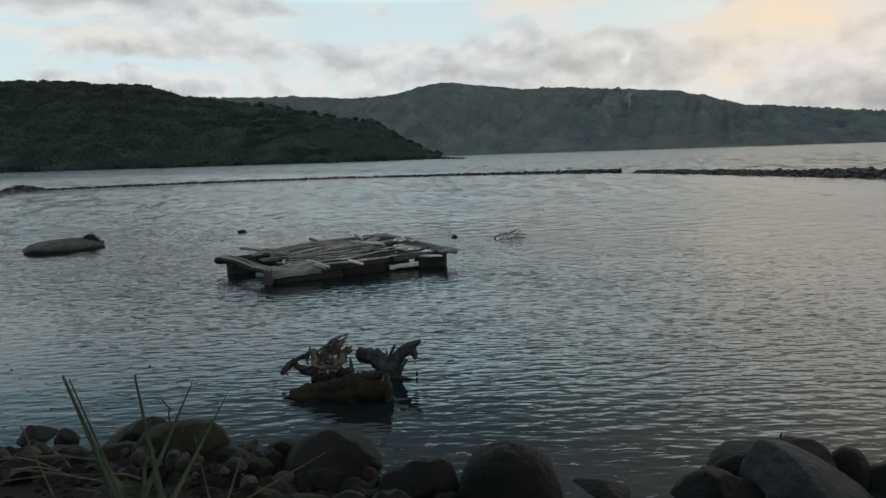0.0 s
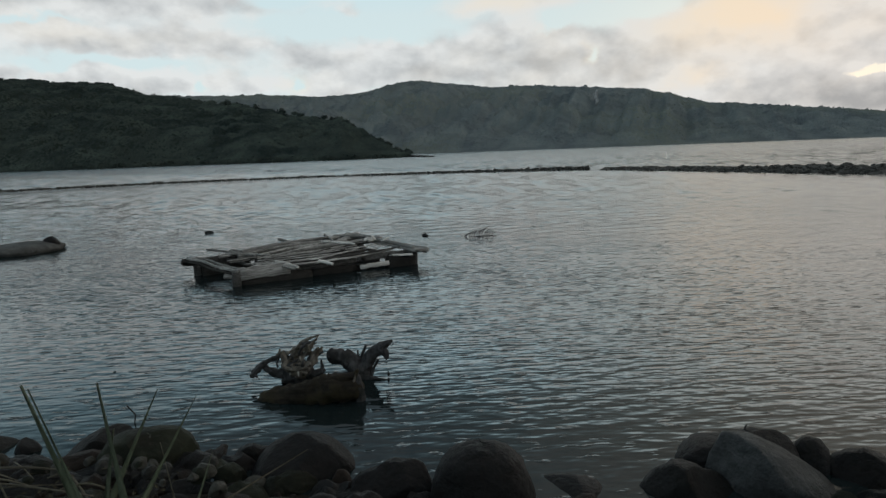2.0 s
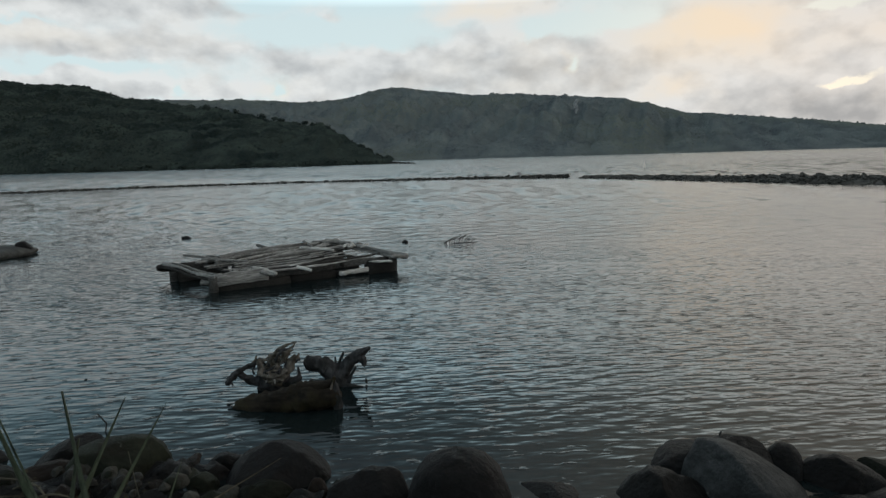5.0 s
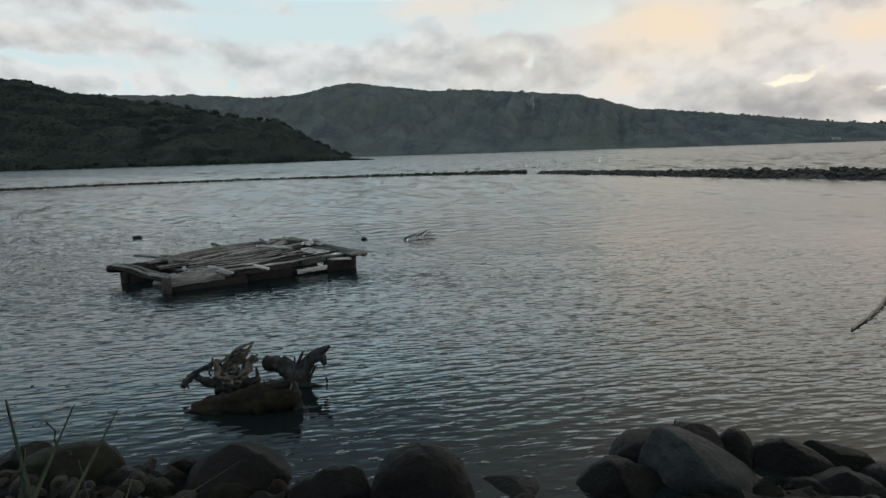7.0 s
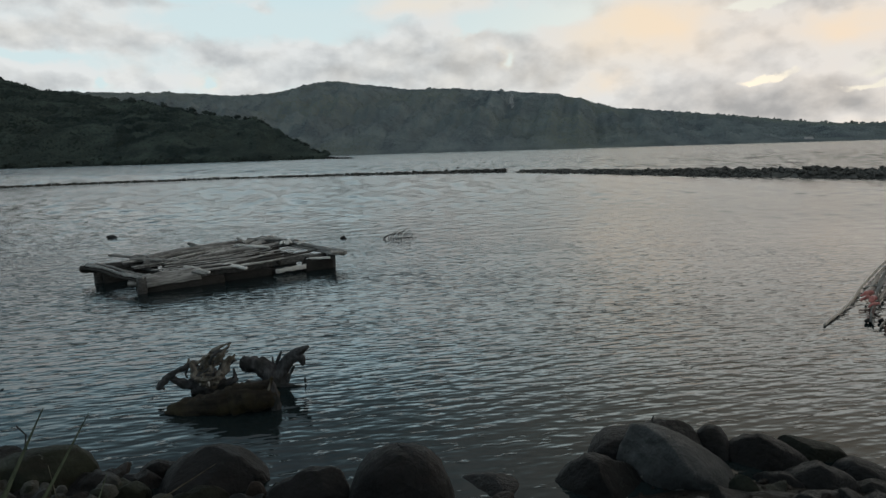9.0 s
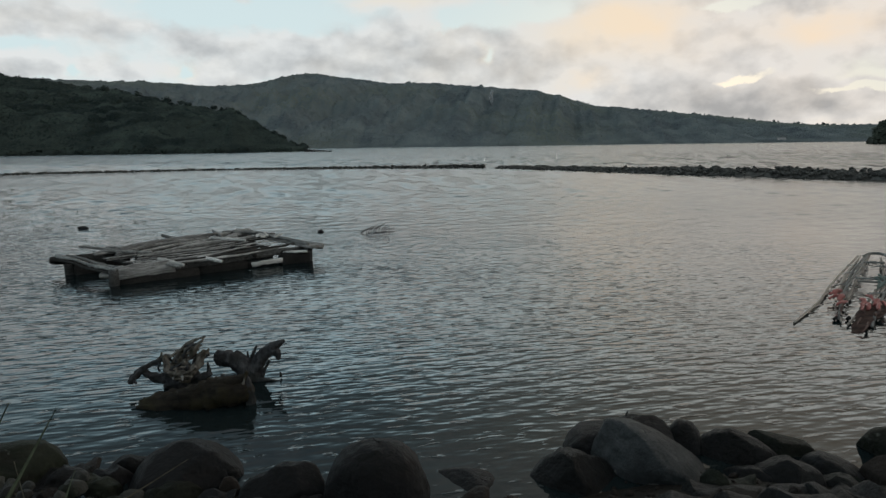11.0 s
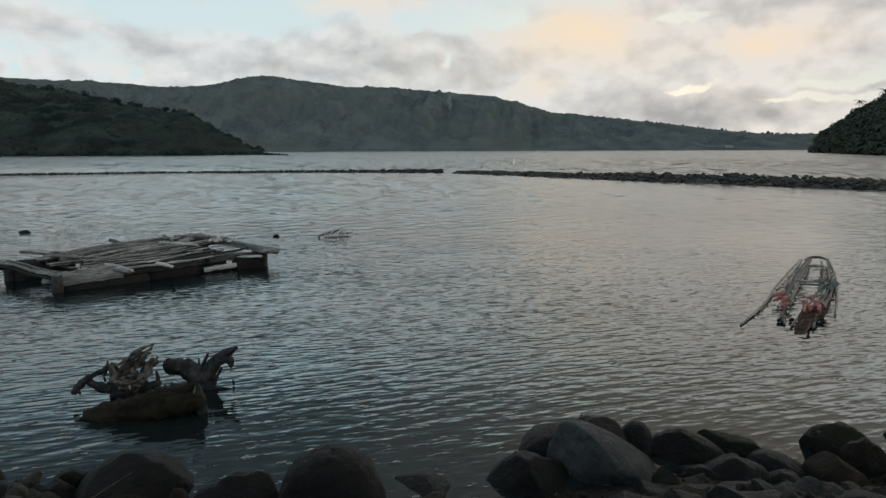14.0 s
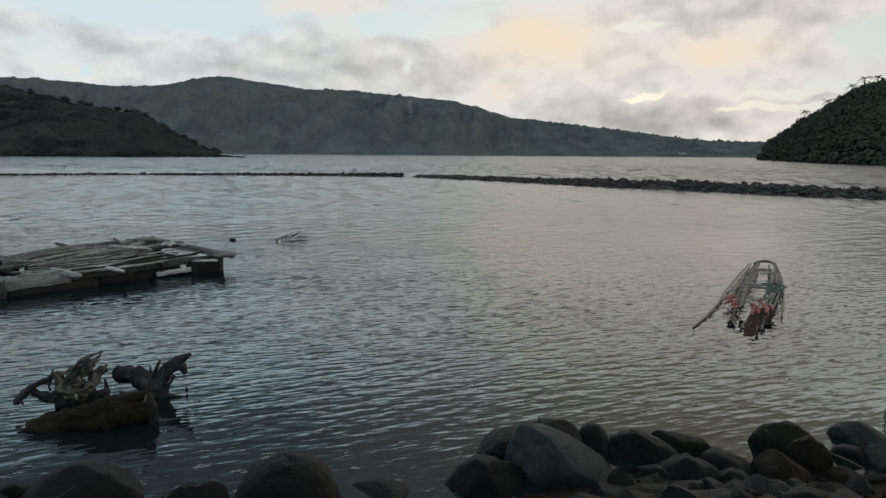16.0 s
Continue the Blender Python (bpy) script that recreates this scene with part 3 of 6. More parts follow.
class Hill:
    """A wooded hill seen from the lagoon: azimuths in degrees, the elevation of its treetops, how far its shore and its crest lie."""

    def __init__(self, az, el, near, far, canopy, relief, seed, soft=3.0):
        self.az, self.el, self.near, self.far = az, el, near, far
        self.canopy, self.relief, self.seed, self.soft = canopy, relief, seed, soft

    def place(self, az, v):
        near = eased(az, self.near[0], self.near[1], self.soft)
        far = eased(az, self.far[0], self.far[1], self.soft)
        r = near + (far - near) * v
        top = np.maximum(2.3 + far * np.tan(np.radians(eased(az, self.az, self.el, 0.35))) - self.canopy, 0.3)
        rise = np.where(v <= 1, np.sin(np.clip(v, 0, 1) * np.pi / 2) ** 1.15, np.maximum(1 - 0.55 * (v - 1), -0.05))
        x, y = r * np.sin(np.radians(az)), r * np.cos(np.radians(az))
        bumps = self.relief * wobble(x, y, 150.0, self.seed) + 0.45 * self.relief * wobble(x, y, 57.0, self.seed + 2)
        z = top * rise + bumps * np.clip(v * 3, 0, 1) * np.clip((0.82 - v) * 1.5, 0, 1) * np.clip(top / 75, 0, 1) ** 1.5
        return x, y, np.maximum(z, 0.25 * np.clip(v * 8, -1, 1))

    def leafy(self, az, v, size):
        """A place on top of the trees."""
        x, y, z = self.place(az, v)
        big, own = cells(x, y, size, self.seed)
        small, _ = cells(x, y, size * 0.37, self.seed + 5)
        grown = np.clip(v * 25, 0, 1) * np.clip(z / 6, 0.25, 1)
        return x, y, z + self.canopy * grown * (0.35 + big * (0.40 + 0.5 * own ** 2) + 0.25 * small)

    def terrain(self, name, material, label, na=220, nv=34, size=0.0, span=None):
        lo, hi = span or (self.az[0], self.az[-1])
        steps = np.concatenate([np.linspace(-0.02, 1.06, nv), [1.2, 1.5, 1.9]])
        nv += 3
        a, v = np.meshgrid(np.linspace(lo, hi, na), steps)
        verts = np.stack(self.leafy(a, v, size) if size else self.place(a, v), -1).reshape(-1, 3)
        i = (np.arange(nv - 1)[:, None] * na + np.arange(na - 1)[None]).ravel()
        ob = new(name, mesh_of(name, verts, np.stack([i, i + 1, i + na + 1, i + na], -1), material, True))
        return tagged(ob, label, "hill", kind="structure")


def crowns(name, spots, radius, per, leaf, material, rng, label, lift=0.55, tall=0.85):
    """Treetops as many small leafy clumps with gaps and an uneven outline."""
    n = len(spots)
    d = rng.normal(size=(n, per, 3))
    d /= np.linalg.norm(d, axis=-1, keepdims=True)
    d[..., 2] = np.where(d[..., 2] < -0.35, -d[..., 2] * 0.5, d[..., 2])
    shape = np.stack([rng.uniform(0.8, 1.25, n), rng.uniform(0.8, 1.25, n), rng.uniform(0.75, 1.35, n) * tall], -1)
    c = spots[:, None] + d * (radius[:, None, None] * rng.uniform(0.45, 1.05, (n, per, 1))) * shape[:, None]
    c[..., 2] += (radius * lift)[:, None]
    nrm = d + np.array([0, 0, 0.5]) + 0.38 * rng.normal(size=d.shape)
    nrm /= np.linalg.norm(nrm, axis=-1, keepdims=True)
    u = np.cross(nrm, rng.normal(size=d.shape))
    u /= np.linalg.norm(u, axis=-1, keepdims=True)
    w = np.cross(nrm, u)
    s = leaf * rng.uniform(0.6, 1.4, (n, per, 1)) * (radius / radius.mean())[:, None, None]
    quad = [c + s * (u * 0.55 + w * 0.15), c + s * (w * 0.62 - u * 0.1) - nrm * s * 0.12, c - s * (u * 0.6 + w * 0.1), c - s * (w * 0.5 - u * 0.12) - nrm * s * 0.15]
    verts = np.stack(quad, 2).reshape(-1, 3)
    faces = np.arange(len(verts)).reshape(-1, 4)
    return tagged(new(name, mesh_of(name, verts, faces, material)), label, "trees", kind="stuff")


rng = np.random.default_rng(7)
PENINSULA = Hill([-75, -50, -34, -30.5, -27, -24.2, -21.9, -17.1, -13.1, -10, -7.6, -6.4, -6.0, -5.5, -4.8, -3.6, -2.2, -1.2, -0.6, 0.0],
                 [5.0, 5.6, 5.85, 6.0, 5.8, 5.75, 5.05, 4.5, 3.95, 3.3, 2.95, 2.85, 3.05, 2.5, 2.0, 1.65, 1.35, 1.1, 0.7, -0.2],
                 ([-75, -34, -24, -14, -5, 0.15], [520, 380, 330, 300, 290, 300]), ([-75, -24, -21, -12, -5, 0.15], [860, 700, 580, 450, 360, 308]), 7.0, 12.0, 1.0)
FAR_HILL = Hill([-50, -30, -22, -16.9, -12, -6.8, -3.8, -0.8, 1.25, 3.7, 7.7, 11.6, 15.9, 19.5, 22.6, 25.6, 30.5, 35, 39.7, 43.2, 46, 49, 54],
                [4.6, 4.9, 4.95, 4.95, 4.98, 4.75, 5.05, 5.78, 5.88, 5.55, 5.1, 5.1, 4.68, 4.45, 3.8, 2.95, 2.5, 1.95, 1.33, 1.0, 1.0, 1.0, 1.0],
                ([-50, 0, 20, 44, 54], [760, 760, 720, 860, 900]), ([-50, 0, 25, 40, 54], [1500, 1420, 1300, 1150, 1100]), 6.0, 30.0, 4.0, 6.0)
RIGHT_HILL = Hill([45.9, 46.2, 46.7, 48, 48.7, 49.8, 51.5, 52.4, 53.8, 58, 66, 80],
                  [-0.2, 0.4, 1.1, 2.0, 2.6, 3.2, 4.25, 4.9, 5.2, 6.2, 8.0, 8.6],
                  ([45.9, 48.2, 51.3, 54.4, 80], [405, 300, 225, 205, 190]), ([45.9, 48, 50, 54, 80], [428, 400, 370, 345, 330]), 3.6, 1.5, 9.0, 2.0)
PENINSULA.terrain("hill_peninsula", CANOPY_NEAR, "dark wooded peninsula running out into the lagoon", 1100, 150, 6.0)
FAR_HILL.terrain("hill_far", CANOPY_HAZED, "long forested hills beyond the lagoon, haze painted into their grey-green", 1300, 150, 8.0)
RIGHT_HILL.terrain("hill_right", CANOPY_RIGHT, "steep green wooded hillside with palms above the shore", 420, 140, 4.2)


def leaves(name, hill, n, size, leaf, material, label, span, lift=0.5, wild=0.75):
    """Leafy sprays lying over the treetops, breaking their outline."""
    az = rng.uniform(*span, n)
    v = 0.004 + 1.03 * rng.uniform(0, 1, n)
    c = np.stack(hill.leafy(az, v, size), -1)
    e = 0.6
    dx = np.stack(hill.leafy(az + np.degrees(e / np.hypot(c[:, 0], c[:, 1])), v, size), -1) - c
    toward = -c / np.linalg.norm(c[:, :2], axis=1, keepdims=True)
    along_shore = dx / np.linalg.norm(dx, axis=1, keepdims=True)
    nrm = 0.9 * toward * [1, 1, 0] + [0, 0, 0.9]
    nrm = nrm - 0.8 * along_shore * np.sum(nrm * along_shore, axis=1, keepdims=True) + wild * rng.normal(size=(n, 3))
    nrm /= np.linalg.norm(nrm, axis=1, keepdims=True)
    u = np.cross(nrm, rng.normal(size=(n, 3)))
    u /= np.linalg.norm(u, axis=1, keepdims=True)
    w = np.cross(nrm, u)
    s = leaf * rng.uniform(0.5, 1.5, (n, 1))
    c = c + nrm * s * lift * rng.uniform(0, 1, (n, 1))
    quad = [c + s * (u * 0.55 + w * 0.15), c + s * (w * 0.62 - u * 0.1) - nrm * s * 0.2, c - s * (u * 0.6 + w * 0.1), c - s * (w * 0.5 - u * 0.12) - nrm * s * 0.2]
    verts = np.stack(quad, 1).reshape(-1, 3)
    return tagged(new(name, mesh_of(name, verts, np.arange(4 * n).reshape(-1, 4), material)), label, "trees", kind="stuff")


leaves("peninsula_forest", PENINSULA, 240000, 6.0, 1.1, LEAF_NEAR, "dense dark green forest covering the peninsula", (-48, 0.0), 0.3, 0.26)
leaves("far_hill_forest", FAR_HILL, 280000, 8.0, 2.3, LEAF_HAZED, "forest on the far hills, paled by haze put into its colour", (-32, 54), 0.2, 0.2)
leaves("right_hill_forest", RIGHT_HILL, 260000, 4.2, 0.62, LEAF_RIGHT, "leafy green trees on the steep hillside", (46, 66), 0.8, 0.7)
# single taller trees along the skylines
az = np.concatenate([rng.uniform(4, 46, 260), rng.uniform(8, 24, 190), rng.uniform(-24, 4, 80)])
p = np.stack(FAR_HILL.place(az, rng.uniform(0.96, 1.01, len(az))), -1)
p[:, 2] += 4.6 + rng.uniform(-1, 4.6, len(az))
crowns("skyline_treetops", p, rng.uniform(1.2, 2.6, len(p)), 34, 1.7, LEAF_HAZED, rng, "scattered taller treetops along the far ridge", 0.3)
az = 46.4 + 15 * rng.uniform(0, 1, 1100) ** 1.1
p = np.stack(RIGHT_HILL.place(az, rng.uniform(0.03, 1.02, len(az))), -1)
p[:, 2] += RIGHT_HILL.canopy * 0.35 + rng.uniform(0, 1.6, len(az)) ** 1.4
crowns("hillside_treetops", p, rng.uniform(1.3, 3.0, len(p)), 100, 0.75, LEAF_RIGHT, rng, "taller leafy treetops on the hillside", 0.3)
az = rng.uniform(-48, -0.2, 900)
p = np.stack(PENINSULA.place(az, rng.uniform(0.002, 0.06, len(az))), -1)
crowns("shore_thicket", p, rng.uniform(0.5, 1.6, len(p)), 40, 0.8, LEAF_NEAR, rng, "dark thicket along the peninsula shore", 0.4)
az = rng.uniform(46, 66, 260)
p = np.stack(RIGHT_HILL.place(az, rng.uniform(0.002, 0.03, len(az))), -1)
crowns("shore_thicket", p, rng.uniform(1.4, 2.8, len(p)), 90, 1.1, LEAF_RIGHT, rng, "leafy thicket along the hillside shore", 0.4)
az = rng.uniform(-24, 0.0, 120)
p = np.stack(PENINSULA.place(az, rng.uniform(0.9, 1.0, len(az))), -1)
p[:, 2] += (PENINSULA.canopy + rng.uniform(-2, 1.5, len(az))) * np.clip(p[:, 2] / 9, 0.15, 1)
crowns("peninsula_treetops", p, rng.uniform(1.5, 2.8, len(p)), 60, 1.2, LEAF_NEAR, rng, "taller treetops along the peninsula crest", 0.4)

# ---- the breakwater ----
rnd = random.Random(11)
small_stones = []
for k in range(8):
    bm = stone_mesh(900 + k, (1.0, rnd.uniform(0.75, 1.0), rnd.uniform(0.6, 0.85)), level=1, facets=5, grit=0.0, lumps=0.3)
    for v in bm.verts:
        v.co.z -= 0.3
    me = bpy.data.meshes.new("rock")
    bm.to_mesh(me)
    bm.free()
    me.materials.append(ROCK_FAR)
    small_stones.append(me)


def along(line, t):
    """The point at share t of a bent line, and its direction."""
    seg = [math.dist(a, b) for a, b in zip(line, line[1:])]
    s = t * sum(seg)
    for a, b, d in zip(line, line[1:], seg):
        if s <= d or b == line[-1]:
            u = s / d
            return Vector((a[0] + (b[0] - a[0]) * u, a[1] + (b[1] - a[1]) * u, 0)), Vector((b[0] - a[0], b[1] - a[1], 0)).normalized()
        s -= d


def stone_pile(name, placed, parent):
    """Stones joined into one mesh."""
    vs, fs, base = [], [], 0
    for me, m in placed:
        co = np.array([m @ v.co for v in me.vertices])
        vs.append(co)
        fs.append(np.array([p.vertices[:] for p in me.polygons]) + base)
        base += len(co)
    ob = new(name, mesh_of(name, np.concatenate(vs), np.concatenate(fs), ROCK_FAR))
    ob.parent = parent
    return tagged(ob, kind="stuff")


def heap(line, count, height, width, size, bumps):
    """Stones dumped in a low ridge along a line."""
    out = []
    for i in range(count):
        t = rnd.random()
        p, d = along(line, t)
        side = Vector((-d.y, d.x, 0))
        crest = height(t) * max(0.62, 0.75 + 0.35 * noise.noise(Vector((t * bumps, 3.3, 0))) + 0.2 * noise.noise(Vector((t * bumps * 4, 1.3, 0))))
        w = rnd.gauss(0, 0.42)
        w = max(-1, min(1, w))
        z = crest * (1 - abs(w) ** 1.3) * rnd.uniform(0.65, 1.0)
        s = rnd.uniform(*size) * (1.35 if rnd.random() < 0.08 else 1)
        z = min(z, max(crest - 0.28 * s, 0.0))
        q = p + side * (w * width)
        m = Matrix.LocRotScale((q.x, q.y, z - 0.05 * s), Euler((rnd.uniform(-0.4, 0.4), rnd.uniform(-0.4, 0.4), rnd.uniform(0, 6.3))), (s, s, s))
        out.append((t, rnd.choice(small_stones), m))
    return out


def mound(name, line, height, width, parent):
    """The packed rubble core of a ridge of stones."""
    bm = bmesh.new()
    rows, n = [], 90
    for i in range(n + 1):
        t = i / n
        p, d = along(line, t)
        side = Vector((-d.y, d.x, 0))
        e = min(1, 40 * min(t, 1 - t))
        row = []
        for k in range(7):
            w = (k - 3) / 3
            z = (height(t) * 0.5 * (1 - w * w) + 0.05 * noise.noise(Vector((i * 0.7, k * 1.3, 0)))) * e - 0.12 * abs(w)
            row.append(bm.verts.new(p + side * (w * width * 1.05) + Vector((0, 0, z))))
        rows.append(row)
    for a, b in zip(rows, rows[1:]):
        for k in range(6):
            bm.faces.new((a[k], a[k + 1], b[k + 1], b[k]))
    return part(name, bm, ROCK_FAR, parent)


LEFT_LINE = [(-70, 47), (-41.2, 60.6), (-26.5, 67.5), (-10, 69.5), (5, 66), (17.1, 60.4)]
RIGHT_LINE = [(18.6, 58.9), (23, 49.8), (27.5, 39.9), (29.9, 35.9), (34.8, 25.6), (44, 8)]
wall_a = tagged(new("breakwater"), "low thin line of dark stones across the lagoon", "breakwater")
wall_b = tagged(new("breakwater"), "broad low ridge of heaped dark stones across the lagoon", "breakwater")
ha = lambda t: (0.22 if t > 0.33 else 0.08) + 0.75 * math.exp(-((t - 0.352) / 0.012) ** 2) + 0.26 * max(0, t - 0.8) / 0.2
hb = lambda t: 0.32 + 0.27 * min(1, t / 0.35) + (0.12 if t > 0.34 else 0)
mound("rubble_core", LEFT_LINE, ha, 0.38, wall_a)
mound("rubble_core", RIGHT_LINE, hb, 1.05, wall_b)
stones = heap(LEFT_LINE, 1100, ha, 0.4, (0.16, 0.44), 260)
stones += heap([(13.0, 62.6), (17.2, 60.4)], 90, lambda t: 0.42, 0.45, (0.2, 0.42), 12)
stone_pile("rubble", [(me, m) for t, me, m in stones], wall_a)
stones = heap(RIGHT_LINE, 4600, hb, 1.15, (0.14, 0.33), 150)
NEAREST = sorted((s for s in stones if 0.25 < s[0] < 0.78), key=lambda s: s[0])[::4][:300]
chosen = {id(s) for s in NEAREST}
stone_pile("rubble", [(me, m) for s in stones if id(s) not in chosen for t, me, m in (s,)], wall_b)

# ---- the raft ----
CORNERS = {"f": Vector((-3.27, 11.48, 0)), "r": Vector((0.06, 12.95, 0)), "l": Vector((-4.47, 12.75, 0)), "b": Vector((-1.2, 14.95, 0))}


def on_raft(u, v, z):
    """A place on the raft: u along its long side, v across it."""
    c = CORNERS
    q = (c["f"] * (1 - u) + c["r"] * u) * (1 - v) + (c["l"] * (1 - u) + c["b"] * u) * v
    return Vector((q.x, q.y, z))


def build_raft():
    raft = tagged(new("raft"), "weathered grey bamboo and timber raft with a broken deck", "raft")
    R, r = on_raft, random.Random(5)
    along_side = (-0.5, 0.85, 0)
    # dark floats under the deck, set back from its edge
    # their near-black wood also paints the shade beneath the deck
    for u0, u1, v, w, z0, z1 in ((0.01, 0.40, 0.055, 0.22, -0.12, 0.145), (0.41, 0.66, 0.10, 0.26, -0.12, 0.13), (0.66, 0.83, 0.12, 0.24, -0.12, 0.09),
                                 (0.835, 0.985, 0.05, 0.30, -0.12, 0.24), (0.03, 0.28, 0.95, 0.26, -0.12, 0.20), (0.32, 0.95, 0.94, 0.30, -0.12, 0.22), (0.14, 0.92, 0.5, 0.3, -0.12, 0.12)):
        part("float", plank(R(u0, v, (z0 + z1) / 2), R(u1, v, (z0 + z1) / 2), w, z1 - z0, r.randrange(99), 0.016), WOOD_DARK, raft, "dark float, its colour taking in the shade under the deck")
    # square posts at the corners
    for u, v, h in ((0.0, -0.01, 0.28), (0.02, 0.99, 0.20), (0.985, 0.02, 0.27), (0.97, 0.97, 0.34)):
        part("corner_post", plank(R(u, v, -0.35), R(u, v, h), 0.15, 0.11, int(90 * u + 7 * h), 0.006, up=along_side), WOOD_MID, raft)
    # end beams of lashed, knotted poles with open water under them
    for k, (du, z, rad, v0) in enumerate(((-0.004, 0.285, 0.028, 1.08), (0.026, 0.295, 0.024, 1.02), (-0.020, 0.235, 0.022, 1.10))):
        part("end_pole", tube([R(du - 0.004, v0, z + 0.055), R(du + 0.008, 0.72, z + 0.045), R(du - 0.004, 0.4, z + 0.015), R(du + 0.004, -0.045 + 0.03 * k, z)],
                              [rad * 1.2, rad * 0.9, rad, rad * 0.8], 14, 0.5, k, gnarl=2.2), WOOD_GREY if k < 2 else WOOD_DARK, raft)
    part("end_stub", tube([R(-0.03, 1.10, 0.27), R(0.03, 1.07, 0.24)], [0.075, 0.065], 12, 0.3, 5, gnarl=1.5), WOOD_DARK, raft)
    part("end_stub", tube([R(-0.03, 0.10, 0.17), R(0.04, 0.06, 0.16)], [0.05, 0.045], 10, 0.3, 6, gnarl=1.5), WOOD_GREY, raft)
    part("end_board", plank(R(0.965, 0.72, 0.35), R(0.985, -0.10, 0.31), 0.24, 0.045, 3, 0.012), WOOD_GREY, raft)
    part("end_board", plank(R(0.94, 1.06, 0.40), R(0.955, 0.66, 0.38), 0.20, 0.045, 4, 0.012), WOOD_GREY, raft)
    part("end_pole", tube([R(0.92, 1.10, 0.44), R(0.94, 0.7, 0.43), R(0.955, 0.4, 0.40), R(0.97, -0.02, 0.36)], [0.045, 0.05, 0.045, 0.04], 12, 0.4, 8, gnarl=1.6), WOOD_GREY, raft)
    part("end_pole", tube([R(0.99, 0.40, 0.34), R(1.035, -0.07, 0.31)], [0.045, 0.06], 12, 0.4, 9, gnarl=1.6), WOOD_GREY, raft)
    # boards standing on edge along the sides
    part("side_board", plank(R(-0.002, -0.02, 0.215), R(0.27, -0.005, 0.225), 0.23, 0.045, 4, 0.012, up=along_side), WOOD_DECK, raft, "pale grey upright side board")
    part("side_board", plank(R(0.25, 0.045, 0.21), R(0.66, 0.075, 0.22), 0.15, 0.04, 5, 0.012, up=along_side), WOOD_MID, raft)
    part("side_board", plank(R(0.64, 0.07, 0.22), R(0.97, 0.05, 0.25), 0.13, 0.04, 6, 0.012, up=along_side), WOOD_MID, raft)
    part("side_board", plank(R(0.02, 0.985, 0.25), R(0.30, 0.985, 0.27), 0.20, 0.045, 7, 0.022, up=along_side), WOOD_MID, raft)
    part("side_board", plank(R(0.36, 0.985, 0.25), R(0.95, 0.985, 0.27), 0.20, 0.045, 8, 0.018, up=along_side), WOOD_MID, raft)
    # cross bearers under the deck, in the same shade-dark wood
    for u in (0.16, 0.34, 0.52, 0.70, 0.86):
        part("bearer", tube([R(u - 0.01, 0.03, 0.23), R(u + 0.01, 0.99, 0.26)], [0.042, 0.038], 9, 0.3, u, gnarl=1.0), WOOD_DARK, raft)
    # long split deck poles, sagging, splayed and broken short, bowed out over the near side
    for k in range(30):
        v0 = 0.05 + 0.0285 * k + r.uniform(-0.010, 0.010)
        u0, u1 = 0.14 + r.uniform(-0.04, 0.16), 0.955 - r.random() ** 2 * 0.35
        near = max(0.0, 1 - k / 13)
        bow = -0.085 * near + r.uniform(-0.012, 0.012)
        z = 0.285 + 0.0022 * k + r.uniform(-0.05, 0.035)
        rad = r.uniform(0.012, 0.031)
        pts = [R(u0, v0 + 0.03 * near, z - 0.01), R(u0 + (u1 - u0) * 0.3, v0 + bow * 0.75, z + r.uniform(-0.02, 0.02)),
               R(u0 + (u1 - u0) * 0.65, v0 + bow * 0.8, z + r.uniform(-0.015, 0.03)), R(u1, v0 + 0.05 * near + r.uniform(-0.02, 0.03), z + 0.045)]
        mt = (WOOD_DECK, WOOD_DARK, WOOD_GREY, WOOD_DECK, WOOD_DARK, WOOD_GREY, WOOD_DECK)[k % 7]
        part("deck_pole", tube(pts, [rad * 0.9, rad * 1.05, rad, rad * 0.7], 11, 0.45, k, r.uniform(0.55, 1.0), gnarl=2.0), mt, raft)
    # heavier poles heaped on the far side of the deck
    for k, (u0, u1, v, z, rad) in enumerate(((0.17, 0.70, 0.93, 0.42, 0.045), (0.22, 0.73, 0.85, 0.45, 0.040), (0.18, 0.66, 0.77, 0.41, 0.042), (0.26, 0.80, 0.69, 0.40, 0.036),
                                             (0.34, 0.88, 0.60, 0.385, 0.034), (0.30, 0.72, 0.52, 0.375, 0.030), (0.70, 0.95, 0.92, 0.44, 0.045), (0.74, 0.93, 0.83, 0.42, 0.034))):
        part("heaped_pole", tube([R(u0, v - 0.05, z - 0.05), R(u0 * 0.6 + u1 * 0.4, v + 0.015, z), R(u1, v + 0.02, z + 0.03)], [rad * 0.7, rad, rad * 0.75], 12, 0.4, 20 + k, gnarl=2.0), (WOOD_GREY, WOOD_DECK, WOOD_GREY)[k % 3], raft)
